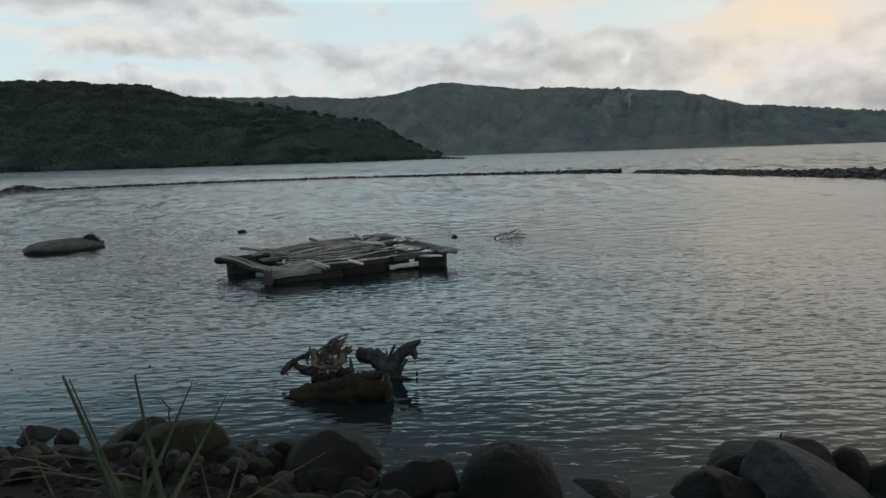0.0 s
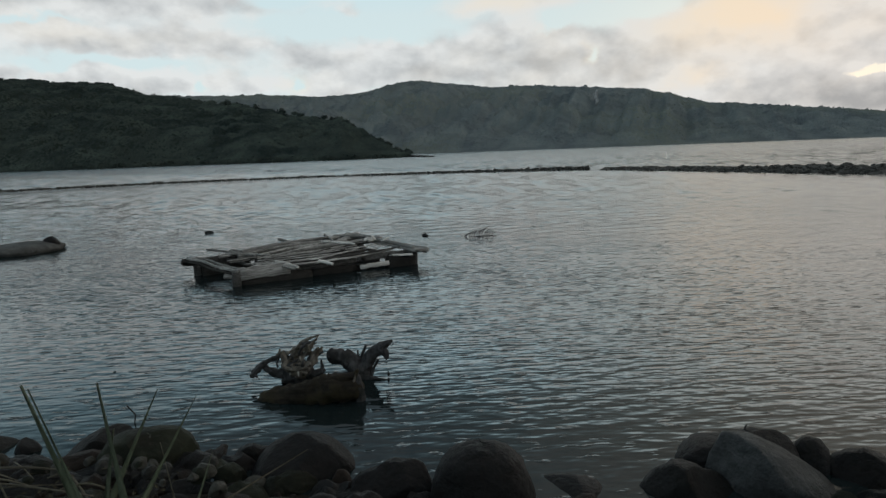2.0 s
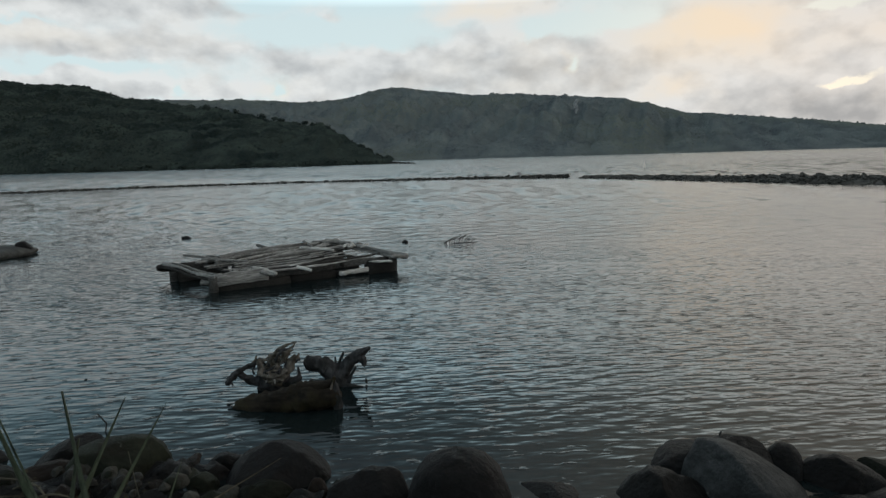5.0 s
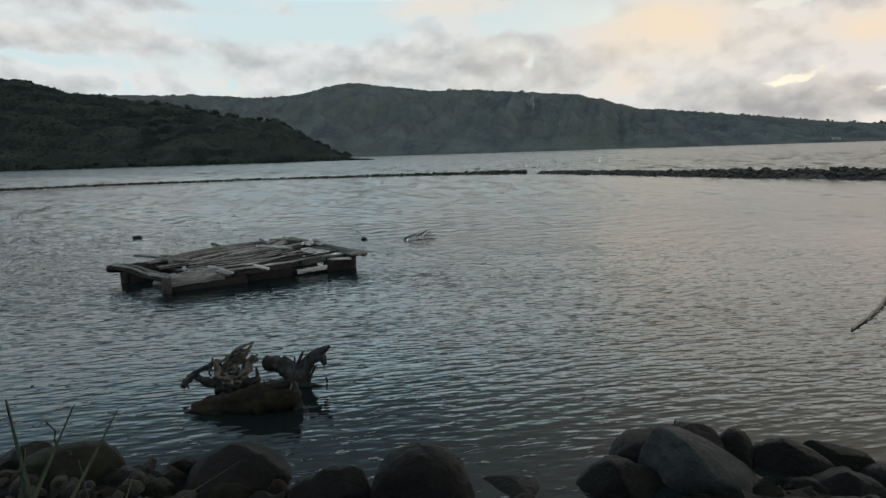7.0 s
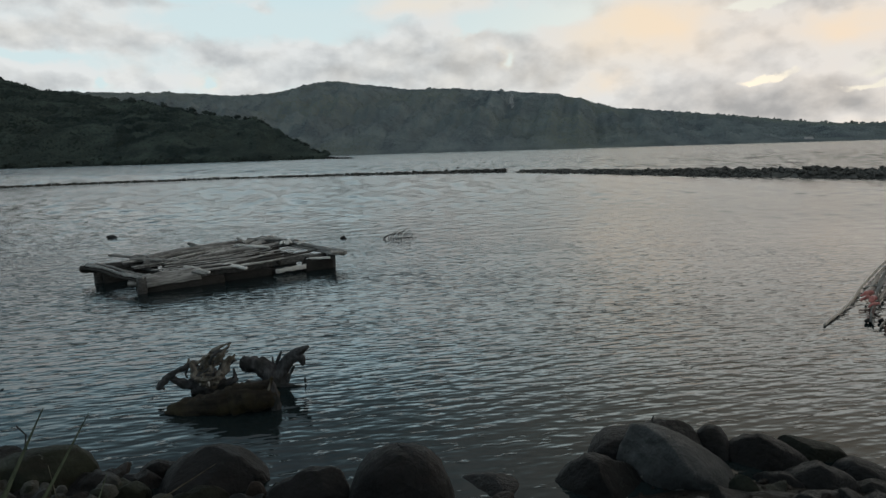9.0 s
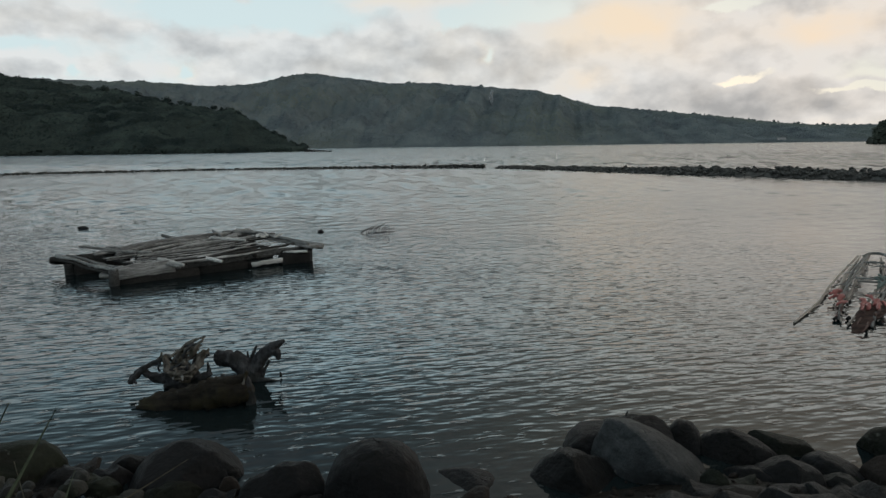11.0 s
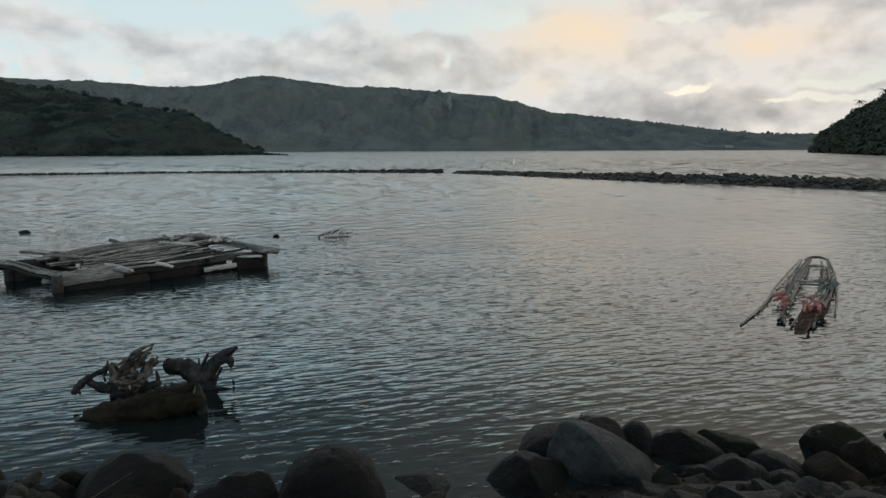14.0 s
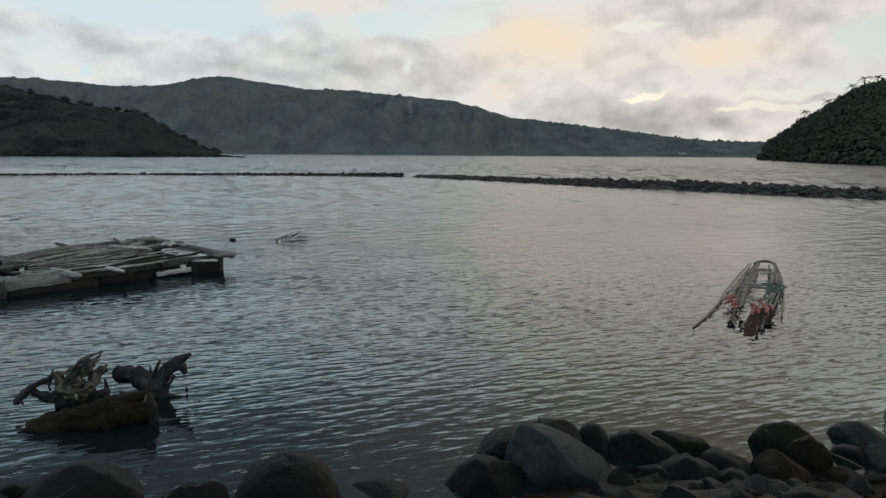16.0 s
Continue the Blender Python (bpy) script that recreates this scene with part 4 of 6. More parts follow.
    # loose sticks and pale stubs
    for p0, p1, rad, mt in ((R(0.225, 0.10, 0.34), R(0.285, -0.12, 0.255), 0.036, WOOD_PALE), (R(0.215, 0.06, 0.30), R(0.265, -0.13, 0.225), 0.026, WOOD_GREY), (R(0.41, 0.06, 0.31), R(0.465, -0.13, 0.25), 0.030, WOOD_PALE),
                            (R(0.10, 1.12, 0.47), R(0.24, 0.60, 0.36), 0.024, WOOD_GREY), (R(0.14, 0.86, 0.40), R(0.30, 0.52, 0.36), 0.022, WOOD_GREY), (R(0.50, 1.13, 0.50), R(0.53, 0.9, 0.42), 0.030, WOOD_GREY),
                            (R(0.20, 1.03, 0.42), R(0.24, 0.86, 0.40), 0.02, WOOD_GREY), (R(0.76, 1.05, 0.50), R(0.72, 0.72, 0.43), 0.028, WOOD_GREY),
                            (R(0.66, 0.70, 0.45), R(0.76, 0.42, 0.42), 0.026, WOOD_PALE), (R(0.97, 0.62, 0.44), R(1.03, 0.70, 0.40), 0.018, WOOD_GREY), (R(0.80, 0.98, 0.47), R(0.97, 0.66, 0.44), 0.026, WOOD_GREY)):
        part("loose_stick", tube([p0, p0.lerp(p1, 0.5) + Vector((0, 0, 0.008)), p1], [rad, rad * 1.05, rad * 0.9], 10, 0.3, rad, gnarl=1.2), mt, raft)
    part("low_plank", plank(R(0.655, -0.01, 0.075), R(0.83, 0.0, 0.11), 0.085, 0.05, 12, 0.012, up=along_side), WOOD_PALE, raft, "bleached plank at the waterline")
    part("low_plank", plank(R(0.85, 0.04, 0.235), R(0.95, -0.06, 0.235), 0.11, 0.035, 13), WOOD_PALE, raft)
    for k in range(9):
        a = R(0.86 + 0.07 * r.random(), 0.34 + 0.24 * r.random(), 0.42 + 0.03 * r.random())
        d = Vector((r.uniform(-0.14, 0.14), r.uniform(-0.13, 0.13), r.uniform(0.0, 0.07)))
        part("splinter", plank(a, a + d, 0.06, 0.02, k), WOOD_PALE, raft, "bleached broken splinter")
    for k in range(7):
        a = R(0.02 + 0.033 * k, 0.05 + 0.07 * r.random(), 0.275 + 0.03 * r.random())
        part("broken_board", plank(a, a + Vector((r.uniform(0.12, 0.34), r.uniform(0.02, 0.18), r.uniform(-0.02, 0.05))), 0.10, 0.025, 30 + k), (WOOD_DECK, WOOD_GREY, WOOD_DECK)[k % 3], raft)
    part("mooring_line", tube([R(1.02, 0.0, 0.29), R(1.08, 0.0, 0.30), R(1.14, 0.02, 0.28)], [0.007, 0.006, 0.004], 6), WOOD_DARK, raft)


build_raft()


# ---- driftwood: two root stumps and a log ----
def at_stump(x, y, rz, label, category, name):
    e = tagged(new(name), label, category)
    e.matrix_world = pose(x, y, 0, 0, 0, rz)
    return e


U = 0.00198  # metres per step; stumps and log are shaped to fit the camera's view
S = lambda ox, oz: (lambda x, z, y=0.0: (U * (x - ox), y, U * (oz - z)))


def root(stump, pts, radii, mt, seed, rough=0.34, name="root", squash=1.0):
    return part(name, tube(pts, [U * q for q in radii], 18, rough, seed, squash, gnarl=1.5), mt, stump)


stump = at_stump(-1.12, 6.27, -9, "weathered upturned tree stump with twisted roots standing in shallow water", "stump", "tree_stump")
s = S(351, 310)
bm = stone_mesh(41, (0.38, 0.28, 0.42), 4, 7, 0.45, 0.09)
body = part("trunk", bm, ROOT_DARK, stump)
stump.matrix_world = pose(-1.12, 6.27, 0.085, 0, 0, -9) @ Matrix.Diagonal((0.94, 1, 0.74, 1))
body.location = (-0.15, 0.04, -0.22)
root(stump, [s(232, 150), s(190, 166, -0.03), s(140, 192, -0.06), s(95, 225, -0.07), s(60, 265, -0.09), s(38, 302, -0.10)], [15, 15, 15, 19, 20, 12], ROOT_DARK, 1)
root(stump, [s(96, 225, -0.06), s(128, 262, -0.05), s(170, 296, -0.02), s(225, 315, 0)], [16, 20, 26, 34], ROOT_DARK, 2)
root(stump, [s(190, 122, 0), s(186, 148, -0.02), s(152, 186, -0.05)], [4, 6, 6], ROOT, 3, 0.2)
root(stump, [s(185, 190, -0.02), s(170, 222, -0.02), s(176, 250, -0.02)], [4, 4, 5], ROOT_DARK, 4, 0.2)
root(stump, [s(250, 250, 0.03), s(268, 170, 0.05), s(300, 100, 0.06), s(345, 62, 0.06), s(405, 40, 0.07)], [24, 18, 14, 10, 5], ROOT, 5, 0.5)
root(stump, [s(300, 290, -0.03), s(345, 245, -0.06), s(378, 200, -0.05), s(395, 150, -0.03), s(410, 112, -0.02)], [40, 27, 21, 17, 11], ROOT, 6, 0.5)
root(stump, [s(212, 135, -0.05), s(228, 180, -0.08), s(240, 230, -0.10), s(262, 262, -0.10)], [12, 16, 18, 16], ROOT, 7)
root(stump, [s(240, 232, -0.12), s(290, 240, -0.14), s(335, 232, -0.13), s(372, 205, -0.10)], [13, 14, 15, 16], ROOT, 8)
root(stump, [s(270, 210, -0.04), s(300, 150, -0.02), s(335, 125, 0.0), s(362, 120, 0.02)], [18, 13, 11, 7], ROOT, 9, 0.5)
root(stump, [s(330, 170, 0.02), s(350, 135, 0.03), s(372, 108, 0.03)], [16, 14, 6], ROOT, 10)
root(stump, [s(262, 262, -0.11), s(258, 285, -0.11)], [7, 3], WOOD_PALE, 11, 0.1, "broken_root")
root(stump, [s(312, 255, -0.14), s(313, 285, -0.14)], [7, 3], WOOD_PALE, 12, 0.1, "broken_root")
root(stump, [s(422, 265, 0.0), s(423, 232, 0.0), s(420, 200, 0.0)], [11, 8, 4], ROOT_DARK, 13, 0.2)
root(stump, [s(250, 365, 0.05), s(330, 330, 0.03), s(400, 300, 0.0), s(430, 275, 0.0)], [40, 34, 22, 14], ROOT_DARK, 14)
# a lattice of thin wood left between rotted holes
for k, (x0, z0, x1, z1) in enumerate(((300, 180, 352, 70), (322, 170, 384, 62), (286, 140, 372, 120), (300, 112, 388, 92), (318, 88, 400, 60), (276, 170, 350, 160), (340, 165, 402, 48), (352, 205, 420, 118),
                                      (372, 190, 430, 150), (378, 160, 426, 138), (232, 150, 286, 110), (250, 190, 300, 135), (205, 140, 250, 200), (262, 120, 300, 90))):
    y0, y1 = -0.02 + 0.012 * (k % 5), 0.02 + 0.012 * (k % 4)
    root(stump, [s(x0, z0, y0), s((x0 + x1) / 2 + (9 if k % 2 else -9), (z0 + z1) / 2 + (7 if k % 3 else -8), y0 - 0.02), s(x1, z1, y1)], [10, 8, 5], ROOT if k % 4 else ROOT_DARK, 90 + k, 0.5, "rootlet")
# thin twisted rootlets over the whole crown
tw = random.Random(8)
for k in range(26):
    a = tw.uniform(0, math.pi)
    c = Vector(s(295 + tw.uniform(-45, 60), 235 + tw.uniform(-40, 40), -0.10 + tw.uniform(-0.04, 0.12)))
    d = Vector((math.cos(a) * tw.uniform(0.5, 1.0), tw.uniform(-0.5, 0.4), math.sin(a) * tw.uniform(0.5, 1.0)))
    n = tw.uniform(0.10, 0.24)
    q = [c + d * (n * u) + Vector((tw.uniform(-1, 1), tw.uniform(-1, 1), tw.uniform(-1, 1))) * (0.035 * u) for u in (0, 0.33, 0.66, 1.0)]
    w = tw.uniform(6, 13)
    root(stump, q, [w * 1.3, w, w * 0.8, w * 0.35], ROOT if k % 3 else ROOT_DARK, 60 + k, 0.3, "rootlet")
root(stump, [s(38, 300, -0.10), s(66, 290, -0.12), s(78, 300, -0.13)], [10, 9, 6], ROOT_DARK, 15)

stump = at_stump(-0.60, 6.36, -9, "dark weathered tree stump with forked roots lying in the water", "stump", "tree_stump")
s = S(640, 268)
U = 0.00192
root(stump, [s(468, 142, -0.02), s(500, 146, -0.01), s(548, 165, 0.0), s(600, 215, 0.02), s(625, 262, 0.02)], [30, 37, 40, 50, 62], ROOT_DARK, 21, 0.22, "trunk")
root(stump, [s(560, 130, 0.03), s(590, 175, 0.0), s(640, 235, -0.02)], [20, 36, 48], ROOT_DARK, 22, 0.25)
root(stump, [s(630, 255, 0.0), s(668, 190, 0.02), s(708, 140, 0.02), s(758, 102, 0.02), s(815, 68, 0.02)], [62, 40, 32, 27, 8], ROOT_DARK, 23, 0.25)
root(stump, [s(745, 110, 0.01), s(775, 130, 0.0), s(783, 165, 0.0)], [24, 22, 10], ROOT_DARK, 24, 0.25)
root(stump, [s(636, 165, 0.04), s(650, 132, 0.05), s(667, 98, 0.05)], [9, 8, 5], ROOT_DARK, 25, 0.2)
root(stump, [s(622, 160, 0.03), s(622, 122, 0.03)], [7, 4], ROOT_DARK, 26, 0.2)
root(stump, [s(690, 262, -0.02), s(712, 215, -0.02), s(737, 170, -0.01)], [11, 8, 6], ROOT_DARK, 27, 0.2)
root(stump, [s(790, 262, 0.0), s(788, 236, 0.0)], [6, 4], ROOT_DARK, 28, 0.2)
root(stump, [s(600, 262, -0.02), s(530, 252, -0.02), s(450, 258, -0.04), s(395, 268, -0.05)], [22, 12, 9, 7], ROOT_DARK, 29, 0.25)
root(stump, [s(655, 266, -0.05), s(740, 264, -0.08), s(800, 270, -0.08)], [16, 7, 4], ROOT_DARK, 30, 0.25)

U = 0.00187
s = S(340, 410)
log = at_stump(-1.06, 5.80, -10, "mossy brown driftwood log half under water beside the stump", "log", "driftwood_log")
root(log, [s(78, 424, 0.02), s(122, 408, 0.01), s(230, 388, 0), s(360, 360, 0), s(480, 345, 0.01), s(560, 348, 0.02), s(606, 356, 0.03)], [26, 42, 54, 64, 70, 62, 44], LOG, 41, 0.22, "trunk")
root(log, [s(470, 300, -0.02), s(530, 290, -0.02), s(585, 275, 0.0), s(602, 245, 0.0)], [24, 24, 18, 6], LOG, 42, 0.2, "broken_branch")
root(log, [s(612, 420, 0.0), s(608, 330, 0.0), s(598, 262, 0.0)], [22, 20, 8], ROOT_DARK, 43, 0.25, "broken_branch")
root(log, [s(588, 300, -0.05), s(600, 258, -0.03)], [5, 3], ROOT, 44, 0.1, "splinter")

# ---- the boulder far out, and what lies in the water ----


def lying(name, x, y, z, size, rz, seed, mt, label, category, **kw):
    ob = part(name, stone_mesh(seed, size, **kw), mt)
    ob.matrix_world = pose(x, y, z, 0, 0, rz)
    return tagged(ob, label, category)


lying("boulder", -10.5, 17.35, -0.2, (2.05, 1.3, 0.49), 42, 61, ROCK_AWASH, "large smooth grey boulder just above the lagoon water", "boulder", cut=(0.8, 1.0), lumps=0.2)
lying("boulder", -10.0, 17.75, -0.05, (0.45, 0.35, 0.43), 30, 62, ROCK_DARK, "small dark rock against the large boulder", "rock", level=3)
lying("rock", -11.65, 17.6, -0.12, (0.42, 0.3, 0.2), 20, 63, ROCK_DARK, "small dark rock just breaking the surface", "rock", level=3)
lying("rock", -6.45, 20.2, -0.06, (0.36, 0.14, 0.14), 12, 64, ROCK_DARK, "small pointed dark rock breaking the surface", "rock", level=3, facets=14, cut=(0.3, 0.6))
lying("rock", 0.33, 17.3, -0.06, (0.2, 0.16, 0.14), 40, 65, ROCK_DARK, "small dark stone breaking the surface", "rock", level=3, facets=12, cut=(0.4, 0.7))
for k, (x, y, sz) in enumerate(((-41.5, 57.5, 0.6), (-40.4, 57.4, 0.5), (-3.40, 6.93, 0.045), (-5.01, 6.97, 0.045), (3.92, 24.1, 0.14))):
    lying("rock", x, y, -0.04 * sz, (sz, sz * 0.6, sz * 0.26), 40 * k, 70 + k, ROCK_DARK, "little dark stone awash in the water", "rock", level=2)


def frond():
    f = tagged(new("palm_frond"), "dry dark palm frond half sunk in the lagoon", "palm frond")
    part("stem", tube([(1.30, 16.72, -0.03), (1.75, 16.75, 0.0), (2.3, 16.9, 0.0)], [0.012, 0.012, 0.008], 7), ROOT_DARK, f)
    r = random.Random(2)
    for k in range(12):
        x = 1.36 + 0.07 * k + r.uniform(-0.02, 0.02)
        h = (0.07 + 0.20 * math.sin(math.pi * (k + 1) / 13)) * r.uniform(0.65, 1.0)
        y = 16.72 + 0.018 * k
        part("leaflet", tube([(x, y, -0.02), (x + 0.03, y, h * 0.5), (x + 0.14 + 0.25 * h, y, h)], [0.013, 0.013, 0.005], 6), ROOT_DARK, f)


frond()


def bamboo(name, pts, radius, parent, mt, label=""):
    """A bamboo pole with its joints."""
    radius *= 0.42
    bm = tube(pts, [radius] + [radius] * (len(pts) - 2) + [radius * 0.85], 8)
    total = sum(math.dist(a, b) for a, b in zip(pts, pts[1:]))
    n = max(2, int(total / 0.34))
    for k in range(1, n):
        p, d = along([q[:2] for q in pts], k / n)
        z = np.interp(k / n, np.linspace(0, 1, len(pts)), [q[2] for q in pts])
        tube([(p.x - d.x * 0.012, p.y - d.y * 0.012, z), (p.x + d.x * 0.012, p.y + d.y * 0.012, z)], [radius * 1.16] * 2, 8, bm=bm)
    return part(name, bm, mt, parent, label)


def float_frame():
    f = tagged(new("bamboo_float"), "long narrow floating bamboo frame with faded red floats and green netting", "bamboo frame")
    r = random.Random(3)
    one_arm = (
        (0.05, ((10.43, 10.09, 0.10), (8.2, 8.35, 0.08), (7.1, 7.48, 0.05), (6.05, 6.66, 0.02))), (0.04, ((10.5, 10.07, 0.10), (8.71, 8.6, 0.12), (7.3, 7.4, 0.10))),
        (0.045, ((10.58, 10.05, 0.12), (8.86, 8.66, 0.14), (7.2, 7.2, 0.12), (6.6, 6.6, 0.05))), (0.042, ((10.66, 10.02, 0.10), (8.82, 8.48, 0.12), (7.37, 7.26, 0.10))))
    other_arm = (
        (0.04, ((10.1, 9.74, 0.09), (8.4, 8.36, 0.10), (6.55, 6.55, 0.04))), (0.042, ((10.6, 9.72, 0.12), (9.13, 8.32, 0.13), (7.58, 7.1, 0.10), (6.57, 6.42, 0.03))),
        (0.045, ((10.78, 9.76, 0.14), (8.98, 8.05, 0.14), (7.42, 6.8, 0.10), (6.75, 6.27, 0.04))), (0.04, ((10.3, 9.25, 0.12), (9.02, 8.01, 0.14), (7.2, 6.53, 0.06))),
        (0.034, ((9.93, 8.86, 0.12), (8.69, 7.65, 0.10), (7.6, 6.66, 0.03))), (0.036, ((10.45, 9.5, 0.2), (9.05, 8.15, 0.18), (7.5, 6.92, 0.13))),
        (0.036, ((10.5, 9.95, 0.2), (8.9, 8.6, 0.2), (7.35, 7.3, 0.15))))
    for k, (rad, pts) in enumerate(one_arm + other_arm):
        bamboo("pole", [(x + r.uniform(-0.03, 0.03), y + r.uniform(-0.03, 0.03), z * 0.75) for x, y, z in pts], rad * r.uniform(0.75, 1.1), f, BAMBOO if (k + 2) % 4 else WOOD_GREY)
    part("end_arch", tube([(10.5, 10.05, 0.08), (10.72, 10.12, 0.10), (10.9, 10.1, 0.10), (10.86, 9.9, 0.10), (10.6, 9.58, 0.08), (10.3, 9.24, 0.06)], [0.02, 0.026, 0.028, 0.028, 0.026, 0.02], 11, 0.3, 3, gnarl=1.2), WOOD_GREY, f)
    for a, b in (((9.75, 9.32, 0.13), (10.03, 9.16, 0.13)), ((8.5, 8.26, 0.13), (8.8, 8.02, 0.13)), ((8.38, 8.08, 0.12), (8.66, 7.9, 0.12))):
        part("cross_stick", tube([a, b], [0.016, 0.016], 7), WOOD_GREY, f)
    for x, y, q in ((7.46, 7.54, 1), (7.34, 7.42, 0.8), (7.28, 7.26, 1.1), (7.16, 7.12, 0.8), (7.44, 7.05, 0.9), (7.60, 7.10, 0.7), (7.54, 6.94, 1.0), (7.36, 6.74, 0.9), (7.24, 6.78, 1.0), (7.08, 6.72, 0.8), (7.30, 6.92, 0.9), (7.62, 6.9, 0.7)):
        t = r.uniform(0.3, 1.1)
        dx, dy = 0.16 * math.cos(t), 0.16 * math.sin(t)
        z = r.uniform(0.08, 0.14)
        bm = tube([(x - dx, y - dy, z), (x, y, z + 0.02), (x + dx, y + dy, z)], [0.018 * q, 0.030 * q, 0.019 * q], 12, 0.6, x, gnarl=2.4)
        part("float", bm, FLOAT_RED, f, "faded red plastic float")
    for x, y, rad in ((8.85, 8.08, 0.06), (8.66, 7.94, 0.065), (8.46, 7.70, 0.07), (8.92, 7.92, 0.055), (8.6, 7.66, 0.06), (8.3, 7.58, 0.05)):
        for q in range(3):
            t = r.uniform(0.2, 1.4)
            d = Vector((math.cos(t), math.sin(t), 0)) * r.uniform(0.12, 0.22)
            c = Vector((x + r.uniform(-0.05, 0.05), y + r.uniform(-0.05, 0.05), 0.12 + 0.02 * q))
            part("netting", tube([c - d, c + Vector((0, 0, 0.03)), c + d], [rad * 0.12, rad * 0.24, rad * 0.10], 12, 0.5, x + q, gnarl=2.2), NET_GREEN, f, "bundled green netting")
    for x, y, d in ((6.95, 6.92, 0.24), (6.82, 6.80, 0.16)):
        part("sodden_end", tube([(x + d * 0.9, y + d * 0.8, 0.09), (x, y, 0.06), (x - d * 0.5, y - d * 0.45, -0.01)], [0.012, 0.018, 0.008], 12, 0.5, x, gnarl=2.2), NET_DARK, f, "dark sodden bundle end")
    # a sodden net hangs off the end in a ragged tongue
    bm = bmesh.new()
    rows = []
    for i in range(23):
        u = i / 22
        row = []
        for k in range(11):
            w = k / 5 - 1
            ragged = 1 + 0.35 * noise.noise(Vector((u * 7, w * 0.8, 2.0)))
            x = 7.46 - 1.06 * u + 0.10 * w * (1 - 0.72 * u) * ragged
            y = 6.88 - 0.74 * u - 0.15 * w * (1 - 0.72 * u) * ragged
            row.append(bm.verts.new((x, y, 0.105 - 0.095 * u ** 1.5 - 0.02 * w * w + 0.045 * noise.noise(Vector((x * 9, y * 9, 0))) * (1 - 0.6 * u))))
        rows.append(row)
    for a, b in zip(rows, rows[1:]):
        for k in range(10):
            bm.faces.new((a[k], a[k + 1], b[k + 1], b[k]))
    bmesh.ops.solidify(bm, geom=bm.faces[:], thickness=0.015)
    bmesh.ops.recalc_face_normals(bm, faces=bm.faces[:])
    part("netting", bm, NET_DARK, f, "dark sodden brown netting")
    for k in range(7):
        u, w = r.random(), r.uniform(-1, 1)
        c = Vector((7.42 - 0.90 * u, 6.84 - 0.64 * u, 0.115 - 0.075 * u)) + Vector((0.10, -0.15, 0)) * (w * (1 - 0.75 * u))
        d = Vector((0.16, 0.12, 0.01)) * r.uniform(0.6, 1.2)
        part("netting_fold", tube([c - d, c + Vector((r.uniform(-0.03, 0.03), r.uniform(-0.03, 0.03), 0.01)), c + d], [0.006, 0.013, 0.006], 9, 0.5, k, gnarl=2.0), NET_DARK, f)
    for x, y in ((6.72, 6.70), (6.62, 6.66), (6.78, 6.62)):
        part("float", tube([(x - 0.02, y, 0.02), (x + 0.02, y, 0.04)], [0.024, 0.024], 9), WOOD_DARK, f, "dark round float")
    # lashings round each arm
    for x, y, t in ((8.8, 8.58, 0.75), (8.0, 7.9, 0.75), (9.4, 9.1, 0.75), (9.0, 8.14, 0.75), (8.0, 7.3, 0.75), (9.7, 8.9, 0.75)):
        side = Vector((math.sin(t), -math.cos(t), 0)) * 0.16
        c = Vector((x, y, 0.135))
        part("lashing", tube([c - side - Vector((0, 0, 0.04)), c, c + side - Vector((0, 0, 0.04))], [0.006, 0.010, 0.006], 8, 0.3, x), WOOD_GREY, f)


float_frame()

# thin sticks standing in the shallows
for x, y, z0, pts in ((-2.55, 5.47, 0, ((-0.06, 0.17), (0.0, 0.09), (0.005, 0.08), (-0.01, 0.0))), (5.6, 3.76, 0, ((0.0, 0.2), (0.02, 0.12), (0.0, 0.0))),
                      (0.40, 3.90, 0.37, ((-0.02, 0.055), (0.0, 0.03), (0.05, 0.02))), (2.36, 4.22, 0.22, ((0.01, 0.035), (0.0, 0.02), (0.0, 0.0)))):
    bm = tube([(x + a, y, z0 + b) for a, b in pts], [0.006] * len(pts), 6)
    tagged(part("twig", bm, ROOT_DARK), "thin dark broken twig at the water's edge", "twig")

# ---- boulders along the bank ----
ROCK_BLACK = stone_material("smooth_black_stone", (0.009, 0.009, 0.0095), (0.023, 0.023, 0.024), (0.012, 0.0087, 0.0087), 0.55)
LABELS = {"dark_wet_stone": "dark wet angular boulder on the lagoon bank", "pale_grey_stone": "pale grey tilted boulder with worn edges on the bank", "grey_stone": "grey weathered boulder on the lagoon bank",
          "brown_stone": "reddish brown boulder on the stony bank", "mossy_stone": "mossy greenish brown boulder on the bank",
          "pale_stone": "pale small stone among the boulders", "smooth_black_stone": "big smooth rounded black boulder at the water's edge"}


LOOSE = {"verts": [], "faces": [], "count": 0}  # small stones that are joined


